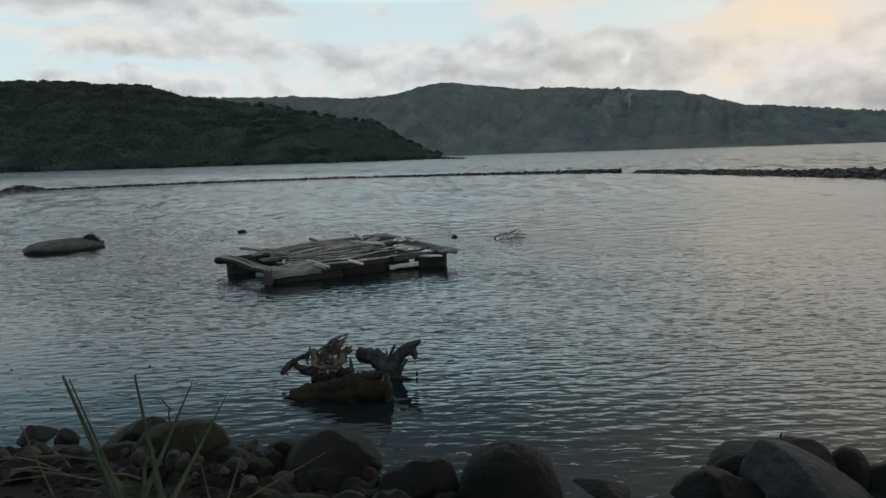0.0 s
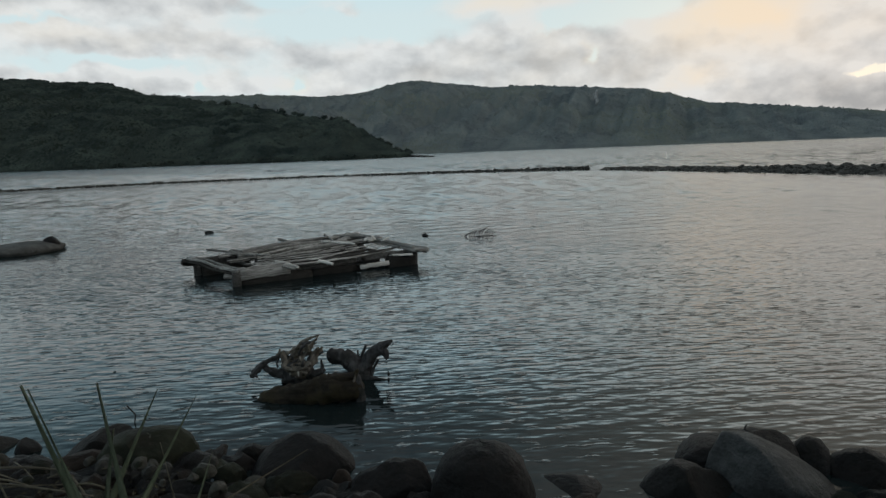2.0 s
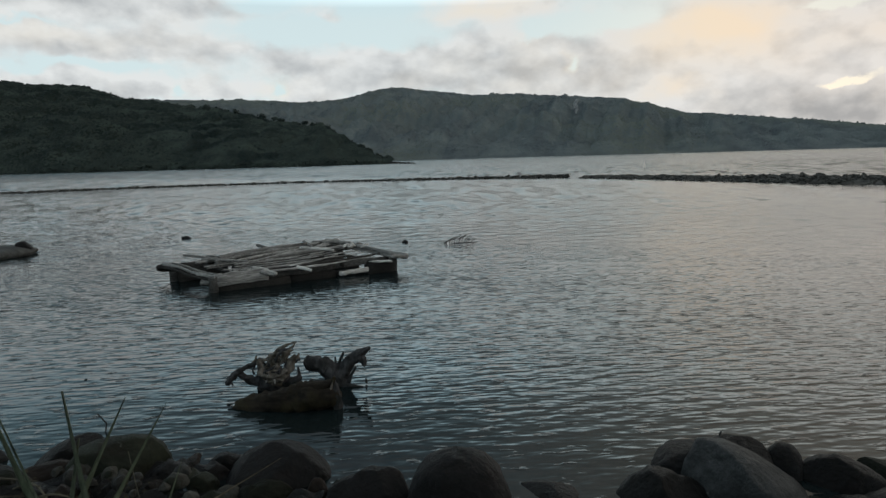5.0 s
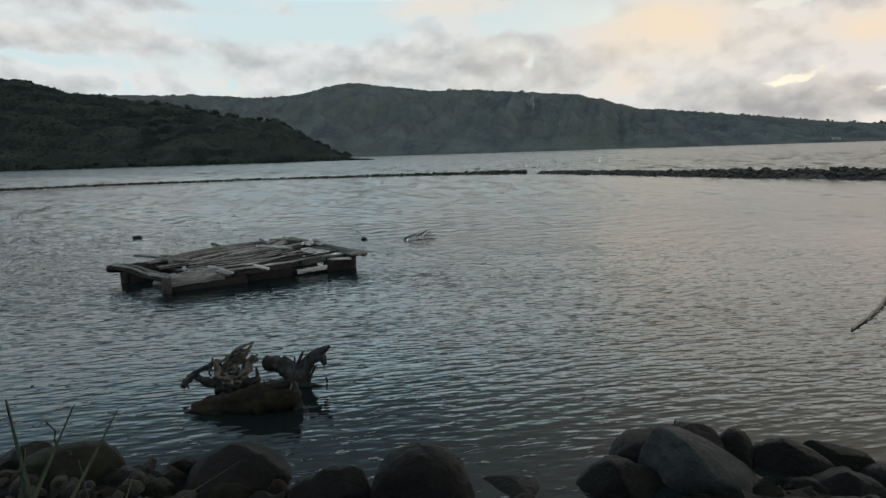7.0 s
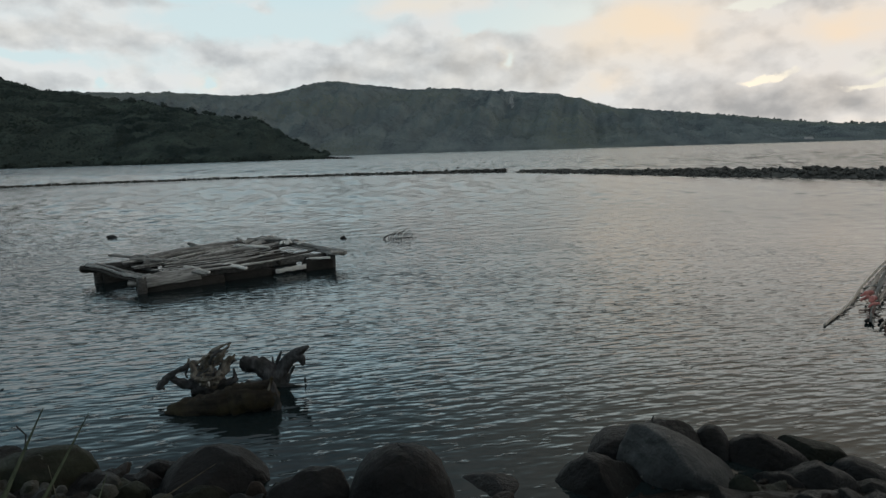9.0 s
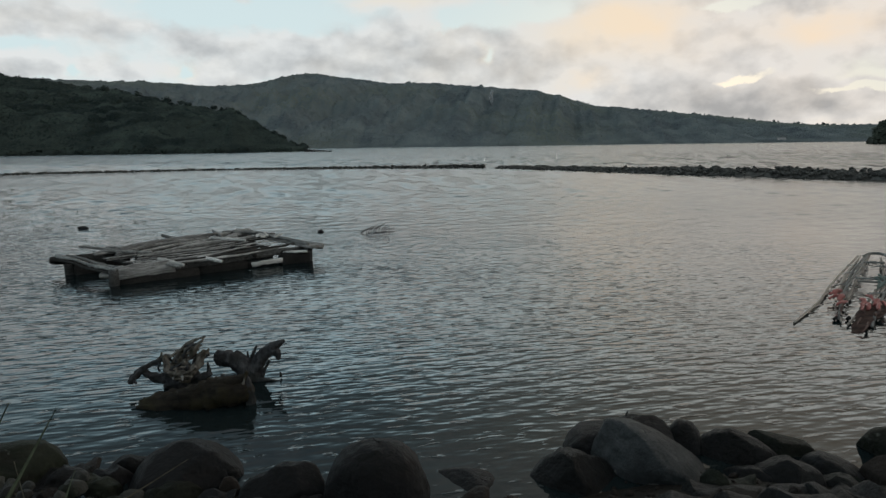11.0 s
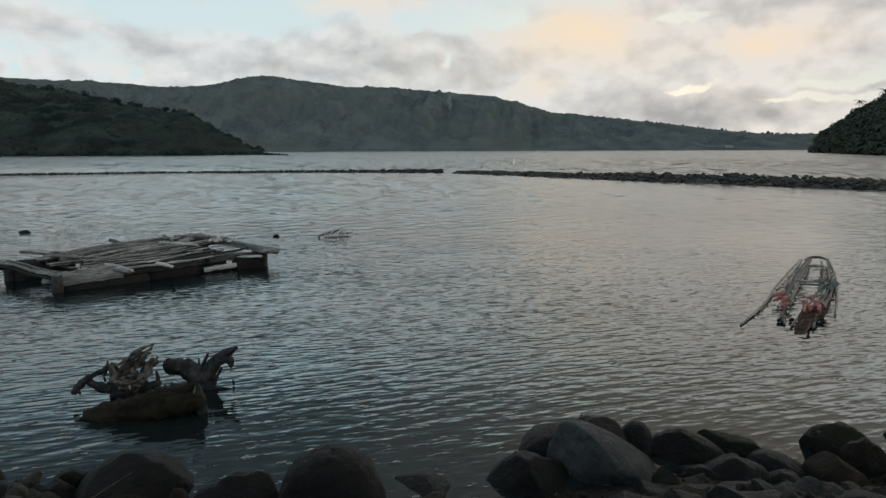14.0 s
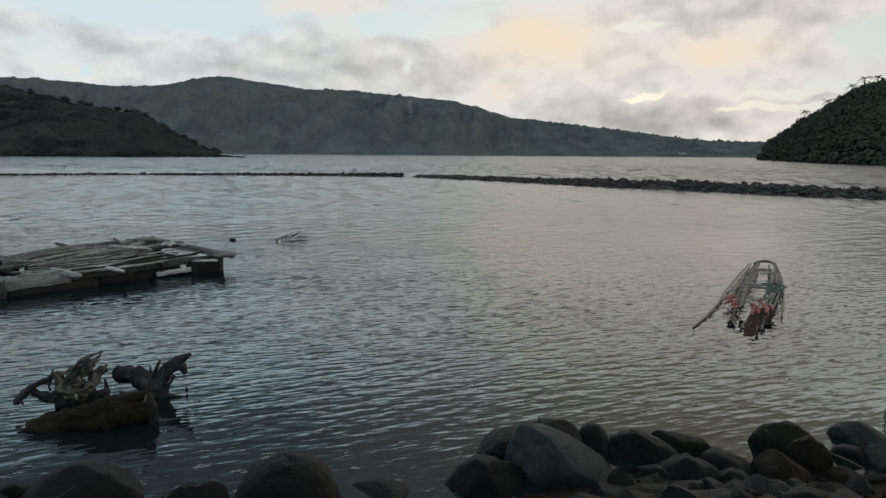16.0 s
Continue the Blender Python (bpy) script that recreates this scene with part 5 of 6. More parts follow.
def boulder(x, y, z, wide, deep, high, rz, seed, mt, form, outline=(), loose=False):
    """A stone of the bank, its foot at z. form: a angular, f chip, r rounded, l long and low, t tilted slab, b block.
    outline: heights of its top, of the whole, at even steps from one side to the other."""
    r = random.Random(seed * 13 + 5)
    facets, cut, lumps = {"a": (15, (0.42, 0.80), 0.15), "f": (9, (0.5, 0.85), 0.12), "r": (11, (0.58, 0.92), 0.12), "l": (12, (0.54, 0.88), 0.12),
                          "t": (10, (0.52, 0.80), 0.10), "b": (8, (0.5, 0.8), 0.05), "d": (2, (0.85, 1), 0.02)}[form]
    outline = outline or tuple(q * r.uniform(0.88, 1.06) for q in (0.45, 0.82, 0.98, 1.0, 0.92, 0.78, 0.45))
    hx, hy = wide * 0.57, deep * 0.62
    bm = bmesh.new()
    bmesh.ops.create_icosphere(bm, subdivisions=5 if wide > 0.3 else 4, radius=1.0)
    planes = []
    for _ in range(facets):
        d = Vector((r.gauss(0, 0.6), r.uniform(-1.5, -0.4), r.gauss(0.22, 0.36))).normalized()
        planes.append((d, r.uniform(*cut)))
    off = Vector((r.uniform(0, 90), r.uniform(0, 90), r.uniform(0, 90)))
    steps = np.linspace(-1, 1, len(outline))
    mid = 0.13
    block = 0.55 if form == "b" else 0.8
    for v in bm.verts:
        p = v.co.copy()
        p *= 1 + lumps * (noise.noise(p * 1.3 + off) + 0.5 * noise.noise(p * 2.9 + off)) + 0.016 * noise.noise(p * 7.0 + off) + 0.009 * noise.noise(p * 17.0 + off)
        rho = math.hypot(p.y, p.z)
        sn, cs = (p.z / rho, p.y / rho) if rho > 1e-6 else (0.0, 0.0)
        full = min(1.3, 1 - (1 - min(rho, 1)) ** 3.2 + max(rho - 1, 0))
        tops = float(np.interp(p.x, steps, outline))
        if sn > 0:
            zz = mid + (tops - mid) * sn ** block * full
        else:
            zz = mid * (1 + sn * full)
        q = Vector((p.x, math.copysign(abs(cs) ** 0.85, cs) * min(rho * 1.25, full), 2 * zz - 1))
        for d, h in planes:
            over = q.dot(d) - h
            if over > 0:
                q -= d * over * 0.96
        q *= 1 + 0.028 * noise.noise(p * 6.0 + off) + 0.016 * abs(noise.noise(p * 13.0 + off)) + 0.008 * noise.noise(p * 29.0 + off)
        v.co = Vector((q.x * hx, q.y * hy, (q.z + 1) / 2 * high))
    place = pose(x, y, z, 0, 0, rz) @ pose(0, -0.22 * deep, 0)
    if loose:
        bm.verts.index_update()
        LOOSE["verts"].append(np.array([place @ v.co for v in bm.verts]))
        LOOSE["faces"].append(np.array([[v.index for v in f.verts] for f in bm.faces]) + LOOSE["count"])
        LOOSE["count"] += len(bm.verts)
        bm.free()
        return None
    ob = part("boulder", bm, mt)
    ob.matrix_world = place
    return tagged(ob, LABELS[mt.name], "boulder", "boulders on the bank")


boulder(-3.57, 5.14, -0.18, 0.39, 0.30, 0.29, 35, 1, ROCK_DARK, "a", (0.3, 0.65, 1, 0.95, 0.8, 0.6))
boulder(-3.24, 5.04, -0.09, 0.19, 0.14, 0.22, 33, 2, ROCK_DARK, "f")
boulder(-3.48, 4.77, -0.20, 0.31, 0.24, 0.31, 36, 3, ROCK_BROWN, "a")
boulder(-3.15, 4.82, -0.19, 0.37, 0.27, 0.25, 33, 4, ROCK_DARK, "a")
boulder(-2.65, 5.00, -0.13, 0.50, 0.37, 0.32, 28, 5, ROCK_DARK, "a", (0.3, 0.6, 0.85, 0.96, 1, 0.85))
boulder(-2.13, 4.72, -0.17, 0.63, 0.47, 0.47, 24, 6, ROCK_MOSS, "r", (0.7, 0.94, 1, 1, 0.97, 0.9, 0.7))
boulder(-2.62, 4.64, -0.15, 0.49, 0.36, 0.32, 29, 7, ROCK_BROWN, "a")
boulder(-2.48, 4.27, -0.13, 0.49, 0.37, 0.26, 30, 8, ROCK_GREY, "a")
boulder(-2.85, 4.43, -0.08, 0.10, 0.10, 0.13, 33, 9, ROCK_PALE, "r")
boulder(-1.68, 4.19, -0.14, 0.30, 0.23, 0.27, 22, 10, ROCK_DARK, "r")
boulder(-1.92, 4.28, -0.01, 0.10, 0.10, 0.13, 24, 11, ROCK_MOSS, "f")
boulder(-1.88, 4.08, -0.09, 0.26, 0.19, 0.22, 25, 12, ROCK_DARK, "a")
boulder(-1.71, 4.59, -0.11, 0.29, 0.22, 0.26, 20, 13, ROCK_DARK, "r")
boulder(-1.32, 4.71, -0.11, 0.31, 0.23, 0.23, 16, 14, ROCK_DARK, "a")
boulder(-1.42, 4.53, -0.15, 0.36, 0.27, 0.28, 17, 15, ROCK_BLACK, "a")
boulder(-0.91, 4.55, -0.16, 0.75, 0.56, 0.41, 11, 16, ROCK_BLACK, "r", (0.25, 0.7, 0.92, 1, 1, 0.9, 0.62, 0.35))
boulder(-0.62, 4.43, -0.08, 0.18, 0.13, 0.19, 8, 17, ROCK_DARK, "f")
boulder(-0.93, 4.21, -0.13, 0.36, 0.27, 0.26, 12, 18, ROCK_MOSS, "a", (0.6, 0.9, 1, 0.9, 0.6))
boulder(-0.58, 4.22, -0.04, 0.14, 0.10, 0.15, 8, 19, ROCK_BROWN, "r")
boulder(-1.18, 4.17, -0.02, 0.18, 0.14, 0.15, 16, 20, ROCK_PALE, "a")
boulder(-1.26, 4.04, -0.07, 0.38, 0.28, 0.22, 17, 21, ROCK_MOSS, "a")
boulder(-0.66, 4.09, -0.14, 0.27, 0.20, 0.24, 9, 22, ROCK_DARK, "a")
boulder(-0.21, 4.10, -0.17, 0.56, 0.42, 0.39, 3, 23, ROCK_BLACK, "a", (0.72, 0.84, 0.88, 0.94, 0.98, 1, 0.9, 0.25))
boulder(0.40, 4.00, -0.19, 0.63, 0.48, 0.58, -6, 24, ROCK_BLACK, "d", (0.55, 0.8, 0.93, 0.99, 1, 0.99, 0.93, 0.8, 0.55))
boulder(1.02, 4.06, -0.22, 0.55, 0.42, 0.27, -14, 25, ROCK_BLACK, "r", (0.5, 0.85, 0.95, 1, 0.97, 0.85, 0.5))
boulder(2.32, 4.24, -0.18, 0.78, 0.58, 0.44, -28, 26, ROCK_BLACK, "l", (0.5, 0.7, 0.76, 0.8, 0.87, 0.97, 1, 0.96, 0.55))
boulder(2.44, 3.90, -0.37, 0.86, 0.64, 0.70, -32, 27, ROCK_SLAB, "t", (0.65, 1, 1, 0.96, 0.89, 0.8, 0.68, 0.5, 0.2))
boulder(1.77, 3.89, -0.24, 0.62, 0.46, 0.42, -24, 28, ROCK_DARK, "l", (0.35, 0.65, 0.88, 1, 0.97, 0.95, 0.93, 0.9, 0.75))
boulder(2.79, 4.10, -0.27, 0.27, 0.22, 0.48, -34, 29, ROCK_DARK, "d", (0.6, 0.9, 0.99, 1, 0.98, 0.85, 0.55))
boulder(3.11, 3.93, -0.31, 0.54, 0.42, 0.49, -38, 30, ROCK_DARK, "r", (0.66, 0.86, 0.95, 1, 0.97, 0.9, 0.82, 0.7))
boulder(3.47, 3.90, -0.15, 0.46, 0.33, 0.25, -41, 31, ROCK_MOSS, "b", (0.97, 1, 0.99, 0.97, 0.95, 0.92, 0.85))
boulder(3.18, 3.50, -0.27, 0.54, 0.40, 0.43, -42, 32, ROCK_DARK, "r", (0.45, 0.75, 0.9, 1, 0.98, 0.9, 0.6))
boulder(3.64, 3.56, -0.22, 0.48, 0.36, 0.32, -45, 33, ROCK_DARK, "r", (0.5, 0.85, 1, 0.95, 0.85, 0.7, 0.45))
boulder(3.48, 3.32, -0.18, 0.36, 0.27, 0.27, -46, 34, ROCK_GREY, "r", (0.4, 0.8, 1, 0.98, 0.85, 0.5))
boulder(4.25, 3.62, -0.13, 0.45, 0.34, 0.34, -49, 35, ROCK_MOSS, "r", (0.55, 0.82, 0.93, 1, 0.98, 0.85, 0.5))
boulder(4.17, 3.33, -0.11, 0.33, 0.24, 0.34, -51, 36, ROCK_BROWN, "a", (0.5, 0.85, 1, 0.9, 0.6))
boulder(3.86, 3.26, -0.22, 0.43, 0.32, 0.42, -50, 37, ROCK_BROWN, "a", (0.6, 0.85, 1, 0.92, 0.8, 0.7, 0.5))
boulder(4.99, 3.54, -0.15, 0.48, 0.36, 0.29, -55, 38, ROCK_GREY, "a", (0.4, 0.75, 0.95, 1, 0.9, 0.7, 0.4))
boulder(4.61, 3.33, -0.11, 0.27, 0.20, 0.21, -54, 39, ROCK_DARK, "r")
boulder(4.74, 3.16, -0.12, 0.28, 0.21, 0.28, -56, 40, ROCK_PALE, "a")
boulder(4.20, 3.03, -0.17, 0.35, 0.26, 0.31, -54, 41, ROCK_BROWN, "a")
boulder(3.50, 3.07, -0.11, 0.22, 0.17, 0.18, -49, 42, ROCK_GREY, "a")
boulder(4.45, 2.90, -0.19, 0.26, 0.20, 0.26, -57, 43, ROCK_BROWN, "a")
boulder(2.27, 3.50, -0.15, 0.29, 0.22, 0.17, -32, 44, ROCK_GREY, "a")
boulder(2.95, 3.55, -0.32, 0.52, 0.40, 0.42, -36, 46, ROCK_DARK, "a", (0.6, 0.8, 0.95, 1, 0.95, 0.85, 0.7))
boulder(2.62, 3.34, -0.28, 0.46, 0.36, 0.36, -36, 47, ROCK_DARK, "a")
boulder(2.80, 3.66, -0.27, 0.21, 0.16, 0.19, -37, 45, ROCK_DARK, "f")


# mossy and brown stones in front of the large ones
boulder(-3.16, 4.29, -0.16, 0.53, 0.43, 0.38, 35, 60, ROCK_BROWN, "a")
boulder(-2.60, 3.90, -0.00, 0.30, 0.24, 0.22, 32, 61, ROCK_MOSS, "a")
boulder(-2.26, 3.91, -0.10, 0.50, 0.40, 0.32, 29, 62, ROCK_MOSS, "r")
boulder(-2.68, 4.25, -0.08, 0.55, 0.44, 0.30, 31, 63, ROCK_DARK, "a")
boulder(-1.87, 3.83, -0.06, 0.35, 0.28, 0.28, 25, 64, ROCK_MOSS, "a")
boulder(-1.62, 3.84, -0.08, 0.34, 0.28, 0.30, 22, 65, ROCK_DARK, "a")
boulder(-1.28, 3.79, -0.04, 0.41, 0.32, 0.26, 18, 66, ROCK_BROWN, "a")
boulder(-0.93, 3.73, -0.03, 0.39, 0.31, 0.25, 13, 67, ROCK_MOSS, "a")
boulder(-0.65, 3.72, -0.01, 0.28, 0.22, 0.23, 9, 68, ROCK_DARK, "a")
boulder(-0.39, 3.72, -0.05, 0.31, 0.25, 0.27, 5, 69, ROCK_DARK, "a")
boulder(-2.72, 3.74, 0.00, 0.34, 0.27, 0.22, 35, 70, ROCK_BROWN, "a")
boulder(-1.94, 3.65, 0.02, 0.34, 0.27, 0.20, 27, 71, ROCK_DARK, "a")
boulder(-1.13, 3.57, 0.04, 0.41, 0.33, 0.18, 17, 72, ROCK_MOSS, "a")
boulder(-1.42, 3.60, 0.03, 0.29, 0.23, 0.19, 20, 73, ROCK_BROWN, "a")

# lower stones that fill the bank under and between the large ones
fill = random.Random(77)
for k in range(120):
    x = fill.uniform(-5.2, 5.8)
    off = fill.uniform(0.32, 1.4)
    w = 0.17 + 0.36 * fill.random() ** 1.2
    y = float(shore(x)) - off
    if (0.65 < x < 1.5 and off < 0.5) or (1.6 < x < 3.1 and off < 0.95):
        continue
    top = 0.02 + 0.20 * off + fill.uniform(-0.04, 0.06) - (0.10 if 3.0 < x < 4.8 and off < 0.95 else 0.0)
    boulder(x, y, top - 0.8 * w, w, 0.85 * w, 0.8 * w, fill.uniform(-50, 50), 200 + k, fill.choice((ROCK_DARK, ROCK_DARK, ROCK_BROWN, ROCK_MOSS)), "a", tuple(fill.uniform(0.55, 1.0) for _ in range(6)), w < 0.2)

for k in range(58):
    x = fill.uniform(1.9, 5.6)
    off = fill.uniform(0.98, 1.8)
    w = fill.uniform(0.36, 0.6)
    y = float(shore(x)) - off
    top = max(-0.10 + 0.20 * off, ground_at(x, y) + fill.uniform(0.04, 0.14)) + fill.uniform(-0.05, 0.03)
    boulder(x, y, top - 0.8 * w, w, 0.85 * w, 0.8 * w, fill.uniform(-70, 0), 700 + k, fill.choice((ROCK_DARK, ROCK_BROWN, ROCK_BROWN)) if x > 3.3 else ROCK_DARK, "a", tuple(fill.uniform(0.6, 1.0) for _ in range(6)))

for k in range(46):
    x = fill.uniform(-5.5, -0.2)
    w = fill.uniform(0.22, 0.45)
    off = fill.uniform(0.10, 0.75)
    y = float(shore(x)) - off
    top = 0.05 + 0.18 * off + fill.uniform(-0.05, 0.04)
    boulder(x, y, top - 0.75 * w, w, 0.8 * w, 0.75 * w, fill.uniform(-40, 60), 900 + k, fill.choice((ROCK_DARK, ROCK_DARK, ROCK_BROWN, ROCK_MOSS)), "a", tuple(fill.uniform(0.5, 1.0) for _ in range(6)))

# paler little stones washed in among the boulders
for k in range(24):
    x = fill.uniform(-3.3, -0.7)
    off = fill.uniform(0.50, 1.05)
    w = fill.uniform(0.05, 0.14)
    y = float(shore(x)) - off
    boulder(x, y, 0.06 + 0.20 * off - 0.4 * w, w, w, 0.8 * w, fill.uniform(0, 360), 500 + k, fill.choice((ROCK_PALE, ROCK_PALE, ROCK_MOSS, ROCK_GREY)), "a")

tagged(new("loose_stones", mesh_of("loose_stones", np.concatenate(LOOSE["verts"]), np.concatenate(LOOSE["faces"]), ROCK_DARK, True)), "dark rounded stones heaped between the boulders of the bank", "stones", kind="stuff")

# gravel and small stones packed between the boulders
placed = []
pr = random.Random(21)
for k in range(900):
    x = pr.uniform(-6.0, 6.5)
    y = float(shore(x)) - pr.uniform(0.15, 1.9)
    s = pr.uniform(0.03, 0.10)
    z = float(bank_z(np.float64(x), np.float64(y)))
    if z < -0.15:
        continue
    placed.append((pr.choice(small_stones), Matrix.LocRotScale((x, y, z), Euler((pr.random(), pr.random(), 6 * pr.random())), (s, s, s))))
vs, fs, base = [], [], 0
for me, m in placed:
    co = np.array([m @ v.co for v in me.vertices])
    vs.append(co)
    fs.append(np.array([q.vertices[:] for q in me.polygons]) + base)
    base += len(co)
tagged(new("gravel", mesh_of("gravel", np.concatenate(vs), np.concatenate(fs), ROCK_BROWN)), "small brown stones and gravel between the boulders", "gravel", kind="stuff")


# ---- grass and straw on the bank ----
def blade(parent, foot, tip, bend, width, mt, name="blade"):
    """A long grass leaf with a folded middle rib, narrowing to its tip."""
    foot, tip, width = Vector(foot), Vector(tip), width * 2.8
    bm = bmesh.new()
    d = tip - foot
    side = d.cross(Vector((0, 1, 0))).normalized()
    rows, n = [], 14
    for i in range(n + 1):
        u = i / n
        c = foot + d * u + Vector(bend) * (math.sin(math.pi * u) * 0.5 + u * u * 0.15)
        w = width * 0.5 * (0.65 + 0.5 * math.sin(math.pi * min(1, u * 1.3))) * (1 - u ** 2.2) + 0.0008
        rows.append([bm.verts.new(c - side * w), bm.verts.new(c + Vector((0, width * 0.22, 0))), bm.verts.new(c + side * w), bm.verts.new(c + Vector((0, width * 0.12, 0)))])
    for a, b in zip(rows, rows[1:]):
        for k in range(4):
            bm.faces.new((a[k], a[(k + 1) % 4], b[(k + 1) % 4], b[k]))
    bm.faces.new(rows[0])
    bm.faces.new(rows[-1][::-1])
    return part(name, bm, mt, parent)


tuft = tagged(new("grass_tuft"), "tall thin green grass blades on the bank", "grass")
blade(tuft, (-0.82, 1.76, ground_at(-0.82, 1.76)), (-1.24, 1.94, 1.63), (0.02, 0.0, 0.03), 0.020, GRASS)
blade(tuft, (-0.64, 1.53, ground_at(-0.64, 1.53)), (-1.25, 1.99, 1.60), (0.02, 0.0, 0.03), 0.010, GRASS)
blade(tuft, (-0.69, 1.52, ground_at(-0.69, 1.52)), (-1.06, 2.04, 1.59), (0.02, 0.0, 0.03), 0.018, GRASS)
blade(tuft, (-0.92, 1.39, ground_at(-0.92, 1.39)), (-1.01, 2.01, 1.44), (0.02, 0.0, 0.03), 0.022, GRASS)
blade(tuft, (-1.21, 1.52, ground_at(-1.21, 1.52)), (-0.90, 2.12, 1.53), (0.02, 0.0, 0.03), 0.016, GRASS)
blade(tuft, (-1.22, 1.66, ground_at(-1.22, 1.66)), (-0.82, 2.26, 1.45), (0.02, 0.0, 0.03), 0.012, GRASS)
blade(tuft, (-0.57, 1.59, ground_at(-0.57, 1.59)), (-1.20, 1.96, 1.42), (0.02, 0.0, 0.03), 0.020, GRASS)
blade(tuft, (-0.80, 1.10, ground_at(-0.80, 1.10)), (-0.72, 2.08, 1.31), (0.02, 0.0, 0.03), 0.012, GRASS)
tuft = tagged(new("grass_tuft"), "dry bent straw stalks on the bank", "grass")
blade(tuft, (-1.63, 1.78, ground_at(-1.63, 1.78)), (-0.48, 2.56, 1.06), (-0.03, 0.0, 0.06), 0.008, STRAW)
blade(tuft, (-0.71, 1.98, ground_at(-0.71, 1.98)), (-0.98, 2.30, 1.25), (-0.03, 0.0, 0.06), 0.005, STRAW)
blade(tuft, (-1.00, 1.81, ground_at(-1.00, 1.81)), (-1.45, 2.03, 1.42), (-0.03, 0.0, 0.06), 0.008, STRAW)


# ---- far things: palms, houses, the spit, poles, smoke ----


def at_far(az, r, z=0.0):
    return Vector((r * math.sin(radians(az)), r * math.cos(radians(az)), z))


def palm(az, v, height, lean, seed):
    """A coconut palm with a bowed trunk and drooping feathered fronds."""
    r = random.Random(seed)
    p = tagged(new("palm_tree"), "tall coconut palm rising above the hillside trees", "palm tree", "palms on the hillside")
    x, y, z = [float(q[0]) for q in RIGHT_HILL.place(np.array([az]), np.array([v]))]
    foot = Vector((x, y, z - 0.3))
    top = foot + Vector((lean, 0.3, height))
    part("trunk", tube([foot, foot.lerp(top, 0.5) + Vector((-0.25 * lean, 0, 0)), top], [0.24, 0.17, 0.13], 8, 0.1, seed), BARK, p)
    for k in range(15):
        t = 2 * math.pi * k / 15 + r.uniform(-0.2, 0.2)
        rise = r.uniform(-0.1, 1.3)
        long = r.uniform(2.4, 3.4)
        d = Vector((math.cos(t), math.sin(t), 0))
        rib = [top + d * (long * u) + Vector((0, 0, rise * long * u * 0.8 - 1.0 * long * u * u * 0.75)) for u in (0, 0.2, 0.4, 0.6, 0.8, 1.0)]
        bm = bmesh.new()
        side = Vector((-d.y, d.x, 0))
        for a, b in zip(rib, rib[1:]):
            for j in range(3):
                c = a.lerp(b, j / 3)
                n = a.lerp(b, (j + 0.75) / 3)
                w = 0.5 * (1 - 0.6 * (c - top).length / long)
                for sgn in (-1, 1):
                    tip = c.lerp(n, 1.6) + side * (sgn * w) + Vector((0, 0, -0.35 * w))
                    q = [bm.verts.new(v) for v in (c, n, tip, c.lerp(n, -0.2) + side * (sgn * w * 0.5) + Vector((0, 0, -0.1)))]
                    bm.faces.new(q)
        part("frond", bm, LEAF_RIGHT, p, smooth=False)


for az, v, h, lean, seed in ((51.75, 0.95, 8.6, 0.8, 1), (52.62, 0.97, 8.2, -0.7, 2), (53.3, 0.97, 7.6, 0.9, 3), (48.85, 0.93, 8.8, 0.5, 4), (50.4, 0.92, 7.2, -0.4, 5), (54.6, 0.9, 9.5, 0.6, 6)):
    palm(az, v, h, lean, seed)


def far_house(az, r, z, wide, high, label, roof):
    """A small gabled house."""
    h = tagged(new("house"), label, "house")
    c = at_far(az, r, z)
    h.matrix_world = pose(c.x, c.y, c.z, 0, 0, -az + 12)
    w, d = wide / 2, wide * 0.35
    part("wall", plank((-w, 0, high / 2 - 0.6), (w, 0, high / 2 - 0.6), 2 * d, high + 1.2, 1, 0.0), PAINT_WHITE, h, smooth=False)
    bm = bmesh.new()
    e = 0.5
    q = [bm.verts.new(v) for v in ((-w - e, -d - e, high), (w + e, -d - e, high), (w + e, 0, high + 0.32 * wide), (-w - e, 0, high + 0.32 * wide), (-w - e, d + e, high), (w + e, d + e, high))]
    for f in ((0, 1, 2, 3), (3, 2, 5, 4), (0, 3, 4), (1, 5, 2), (0, 4, 5, 1)):
        bm.faces.new([q[i] for i in f])
    part("roof", bm, roof, h, smooth=False)
    for x in (-0.28, 0.22):
        part("window", plank((x * wide - 0.5, -d - 0.03, high * 0.55), (x * wide + 0.5, -d - 0.03, high * 0.55), 0.12, 1.1, 2, 0.0), WOOD_DARK, h, smooth=False)


far_house(40.1, 856, 0.6, 8.0, 2.6, "small white house on the far shore", ROOF_GREY)
for az, v, wide in ((34.8, 0.93, 6.0),):
    q = [float(t[0]) for t in FAR_HILL.place(np.array([az]), np.array([v]))]
    far_house(az, math.hypot(q[0], q[1]), q[2] + 3.0, wide, 3.0, "pale house among trees on the far ridge", PAINT_WHITE)

# the stony spit off the peninsula
for k in range(9):
    c = at_far(0.1 + 0.25 * k, 296 - 3.0 * k, -0.4)
    lying("rock", c.x, c.y, c.z, (2.6 - 0.15 * k, 1.6, 1.5 - 0.07 * k), 25 * k, 300 + k, ROCK_DARK, "low dark rock of the spit off the peninsula", "rock", level=2)

# thin poles standing in the bay
for az, r, h in ((22.29, 93.5, 0.95), (15.88, 87.6, 0.35)):
    c = at_far(az, r)
    tagged(part("bay_pole", tube([(c.x, c.y, -0.5), (c.x + 0.05, c.y, h)], [0.034, 0.024], 7), WOOD_PALE), "thin pale marker pole standing in the bay", "pole")

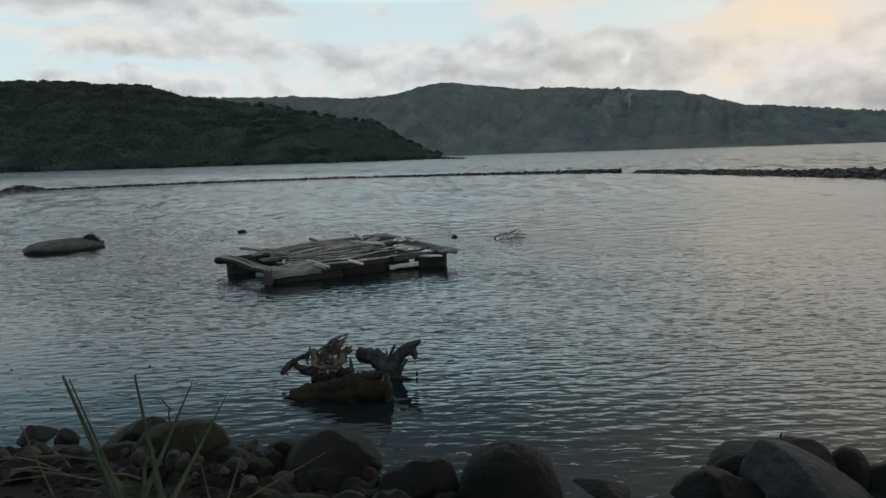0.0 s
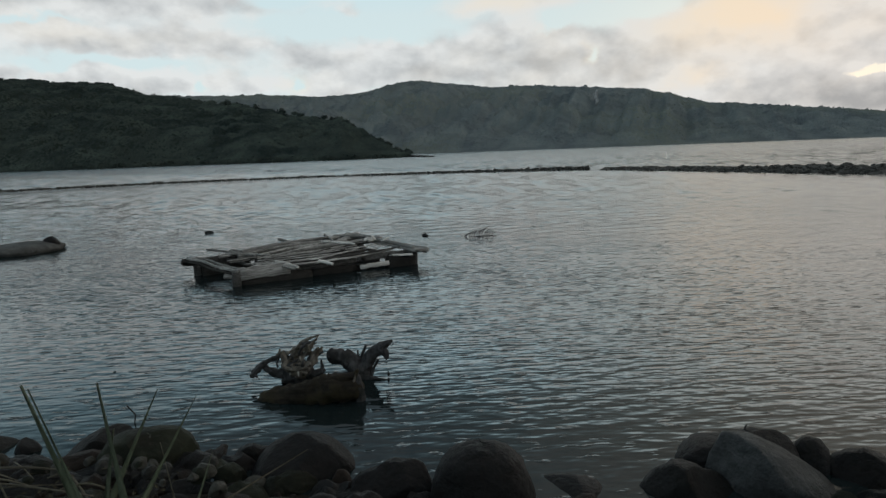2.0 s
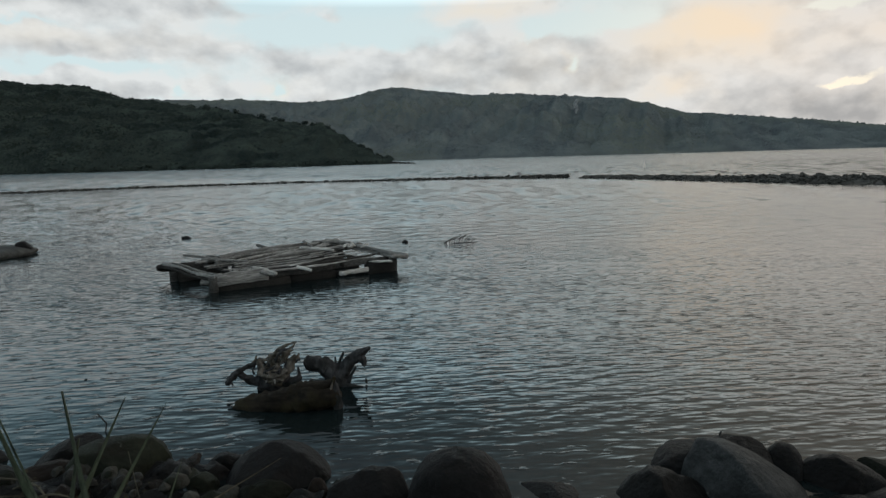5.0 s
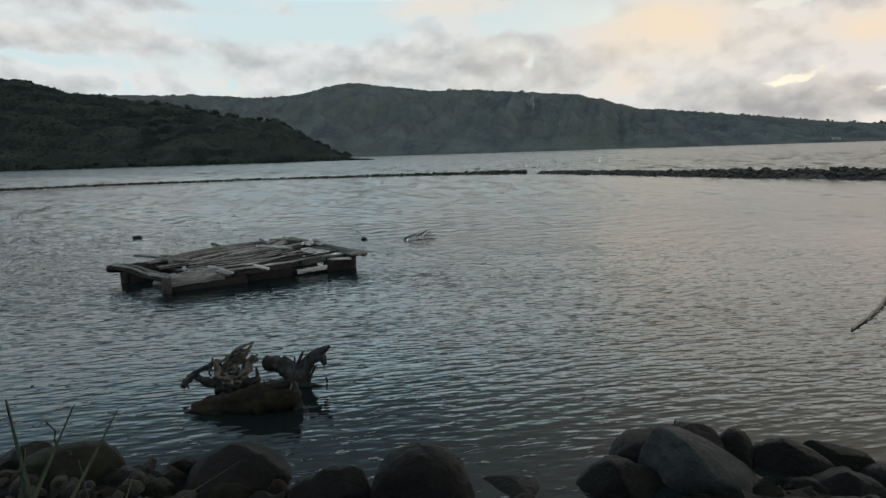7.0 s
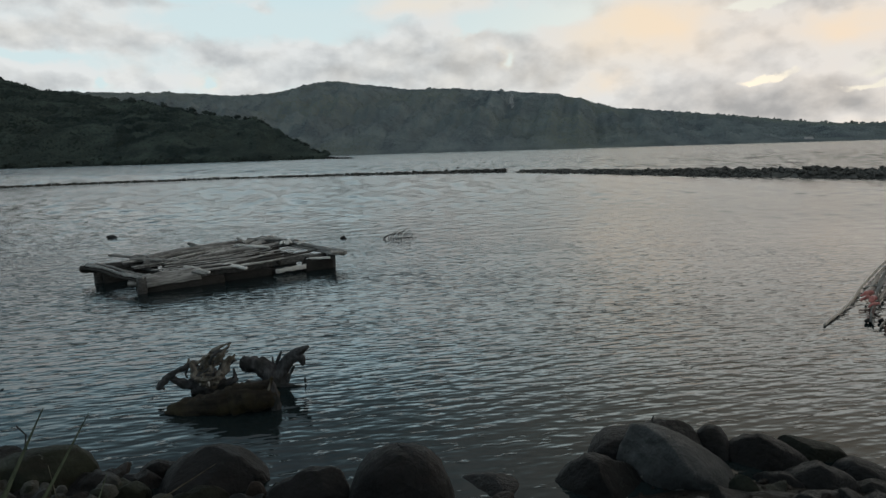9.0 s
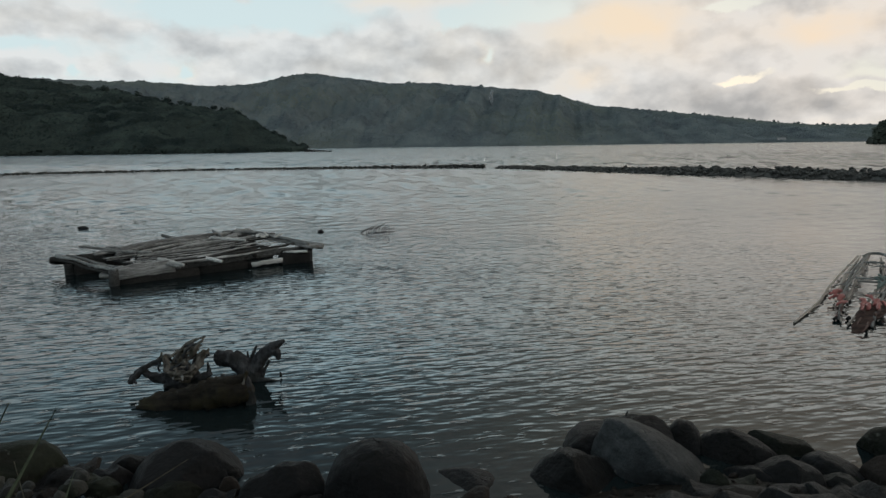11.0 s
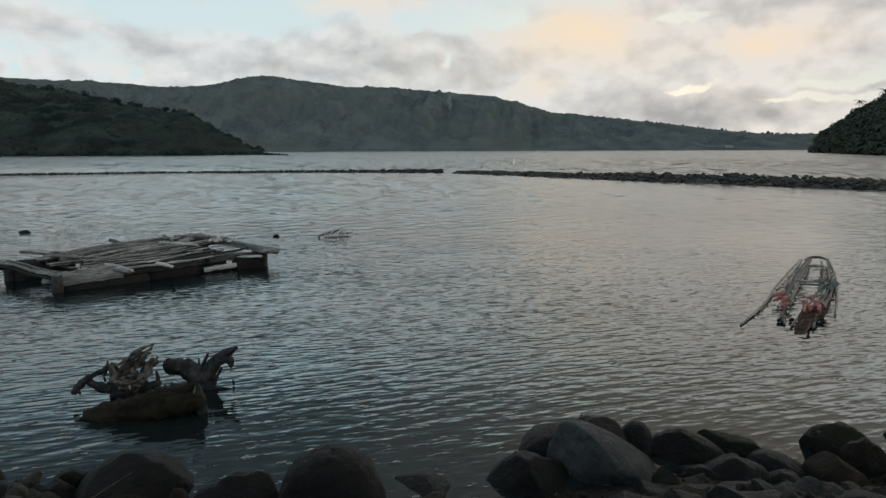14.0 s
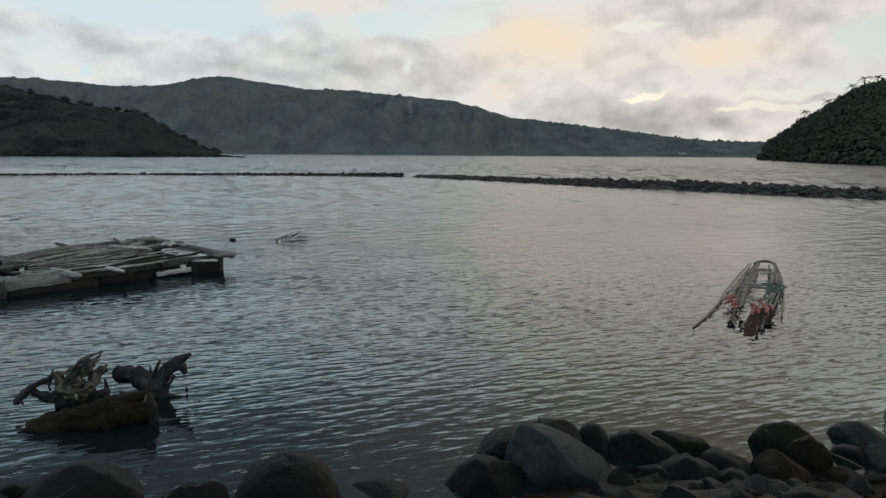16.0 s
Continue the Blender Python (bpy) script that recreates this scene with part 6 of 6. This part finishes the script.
# a wisp of smoke on the far hillside
v = np.linspace(0.1, 1, 200)
x, y, z = FAR_HILL.place(np.full(200, 16.37), v)
k = int(np.argmax(np.degrees(np.arctan2(z - 2.3, np.hypot(x, y))) > 3.3))
q = (float(x[k]), float(y[k]) - 8, float(z[k]))
wisp = part("smoke_wisp", tube([(q[0], q[1], q[2]), (q[0] + 1, q[1], q[2] + 7), (q[0] - 1, q[1], q[2] + 14), (q[0] + 2, q[1], q[2] + 22)], [1.2, 2.4, 3.2, 1.4], 12, 0.5, 4, gnarl=1.0), SMOKE)
tagged(wisp, "pale wisp of smoke rising from the far hillside", "smoke")

# ---- straw and bamboo litter on the bank ----
litter = random.Random(9)


def straw(x, y, z, long, turn, rad):
    """A bent dry stalk."""
    d = Vector((math.cos(turn), math.sin(turn), 0)) * long
    p = Vector((x, y, z))
    bm = tube([p - d * 0.5, p + Vector((0, 0, litter.uniform(0.01, 0.05))), p + d * 0.5 + Vector((0, 0, litter.uniform(-0.02, 0.03)))], [rad, rad * 1.1, rad * 0.7], 7, 0.15, rad)
    return tagged(part("straw", bm, STRAW), "dry pale straw lying on the bank stones", "straw", "litter on the bank")


for k in range(8):
    x = litter.uniform(-3.1, -1.4)
    y = float(shore(x)) - litter.uniform(0.85, 1.25)
    straw(x, y, max(ground_at(x, y), 0.16) + litter.uniform(0.06, 0.13), litter.uniform(0.15, 0.7), litter.uniform(-0.5, 0.5) - 0.3, litter.uniform(0.004, 0.009))
for x, y, long, turn in ((-2.42, 3.78, 0.9, -0.32), (-2.75, 3.98, 0.5, -0.2)):
    straw(x, y, max(ground_at(x, y), 0.16) + 0.10, long, turn, 0.007)
vs, fs = [], []
for k in range(150):
    x = litter.uniform(-3.3, -1.6)
    y = float(shore(x)) - litter.uniform(0.75, 1.3)
    c = Vector((x, y, max(ground_at(x, y), 0.15) + litter.uniform(0.03, 0.13)))
    m = Euler((litter.uniform(-0.7, 0.7), litter.uniform(-0.7, 0.7), litter.uniform(0, 6.3))).to_matrix()
    n = litter.uniform(0.008, 0.024)
    for q in ((-n, 0, 0), (0, -0.4 * n, 0.15 * n), (n, 0, 0), (0, 0.4 * n, 0.15 * n)):
        vs.append(c + m @ Vector(q))
    fs.append([4 * k, 4 * k + 1, 4 * k + 2, 4 * k + 3])
tagged(new("leaf_litter", mesh_of("leaf_litter", vs, fs, LITTER)), "dry pale leaf litter and chaff between the bank stones", "leaf litter", kind="stuff")
bm = tube([(3.92, 2.96, 0.30), (3.98, 2.88, 0.28), (4.05, 2.81, 0.24)], [0.006, 0.007, 0.005], 7, 0.15, 3)
tagged(part("straw", bm, STRAW), "pale dry stick caught between boulders", "straw", "litter on the bank")

# ---- single stones of the nearer breakwater, last ----
for t, me, m in NEAREST:
    ob = new("rock", me)
    ob.parent = wall_b
    ob.matrix_basis = m
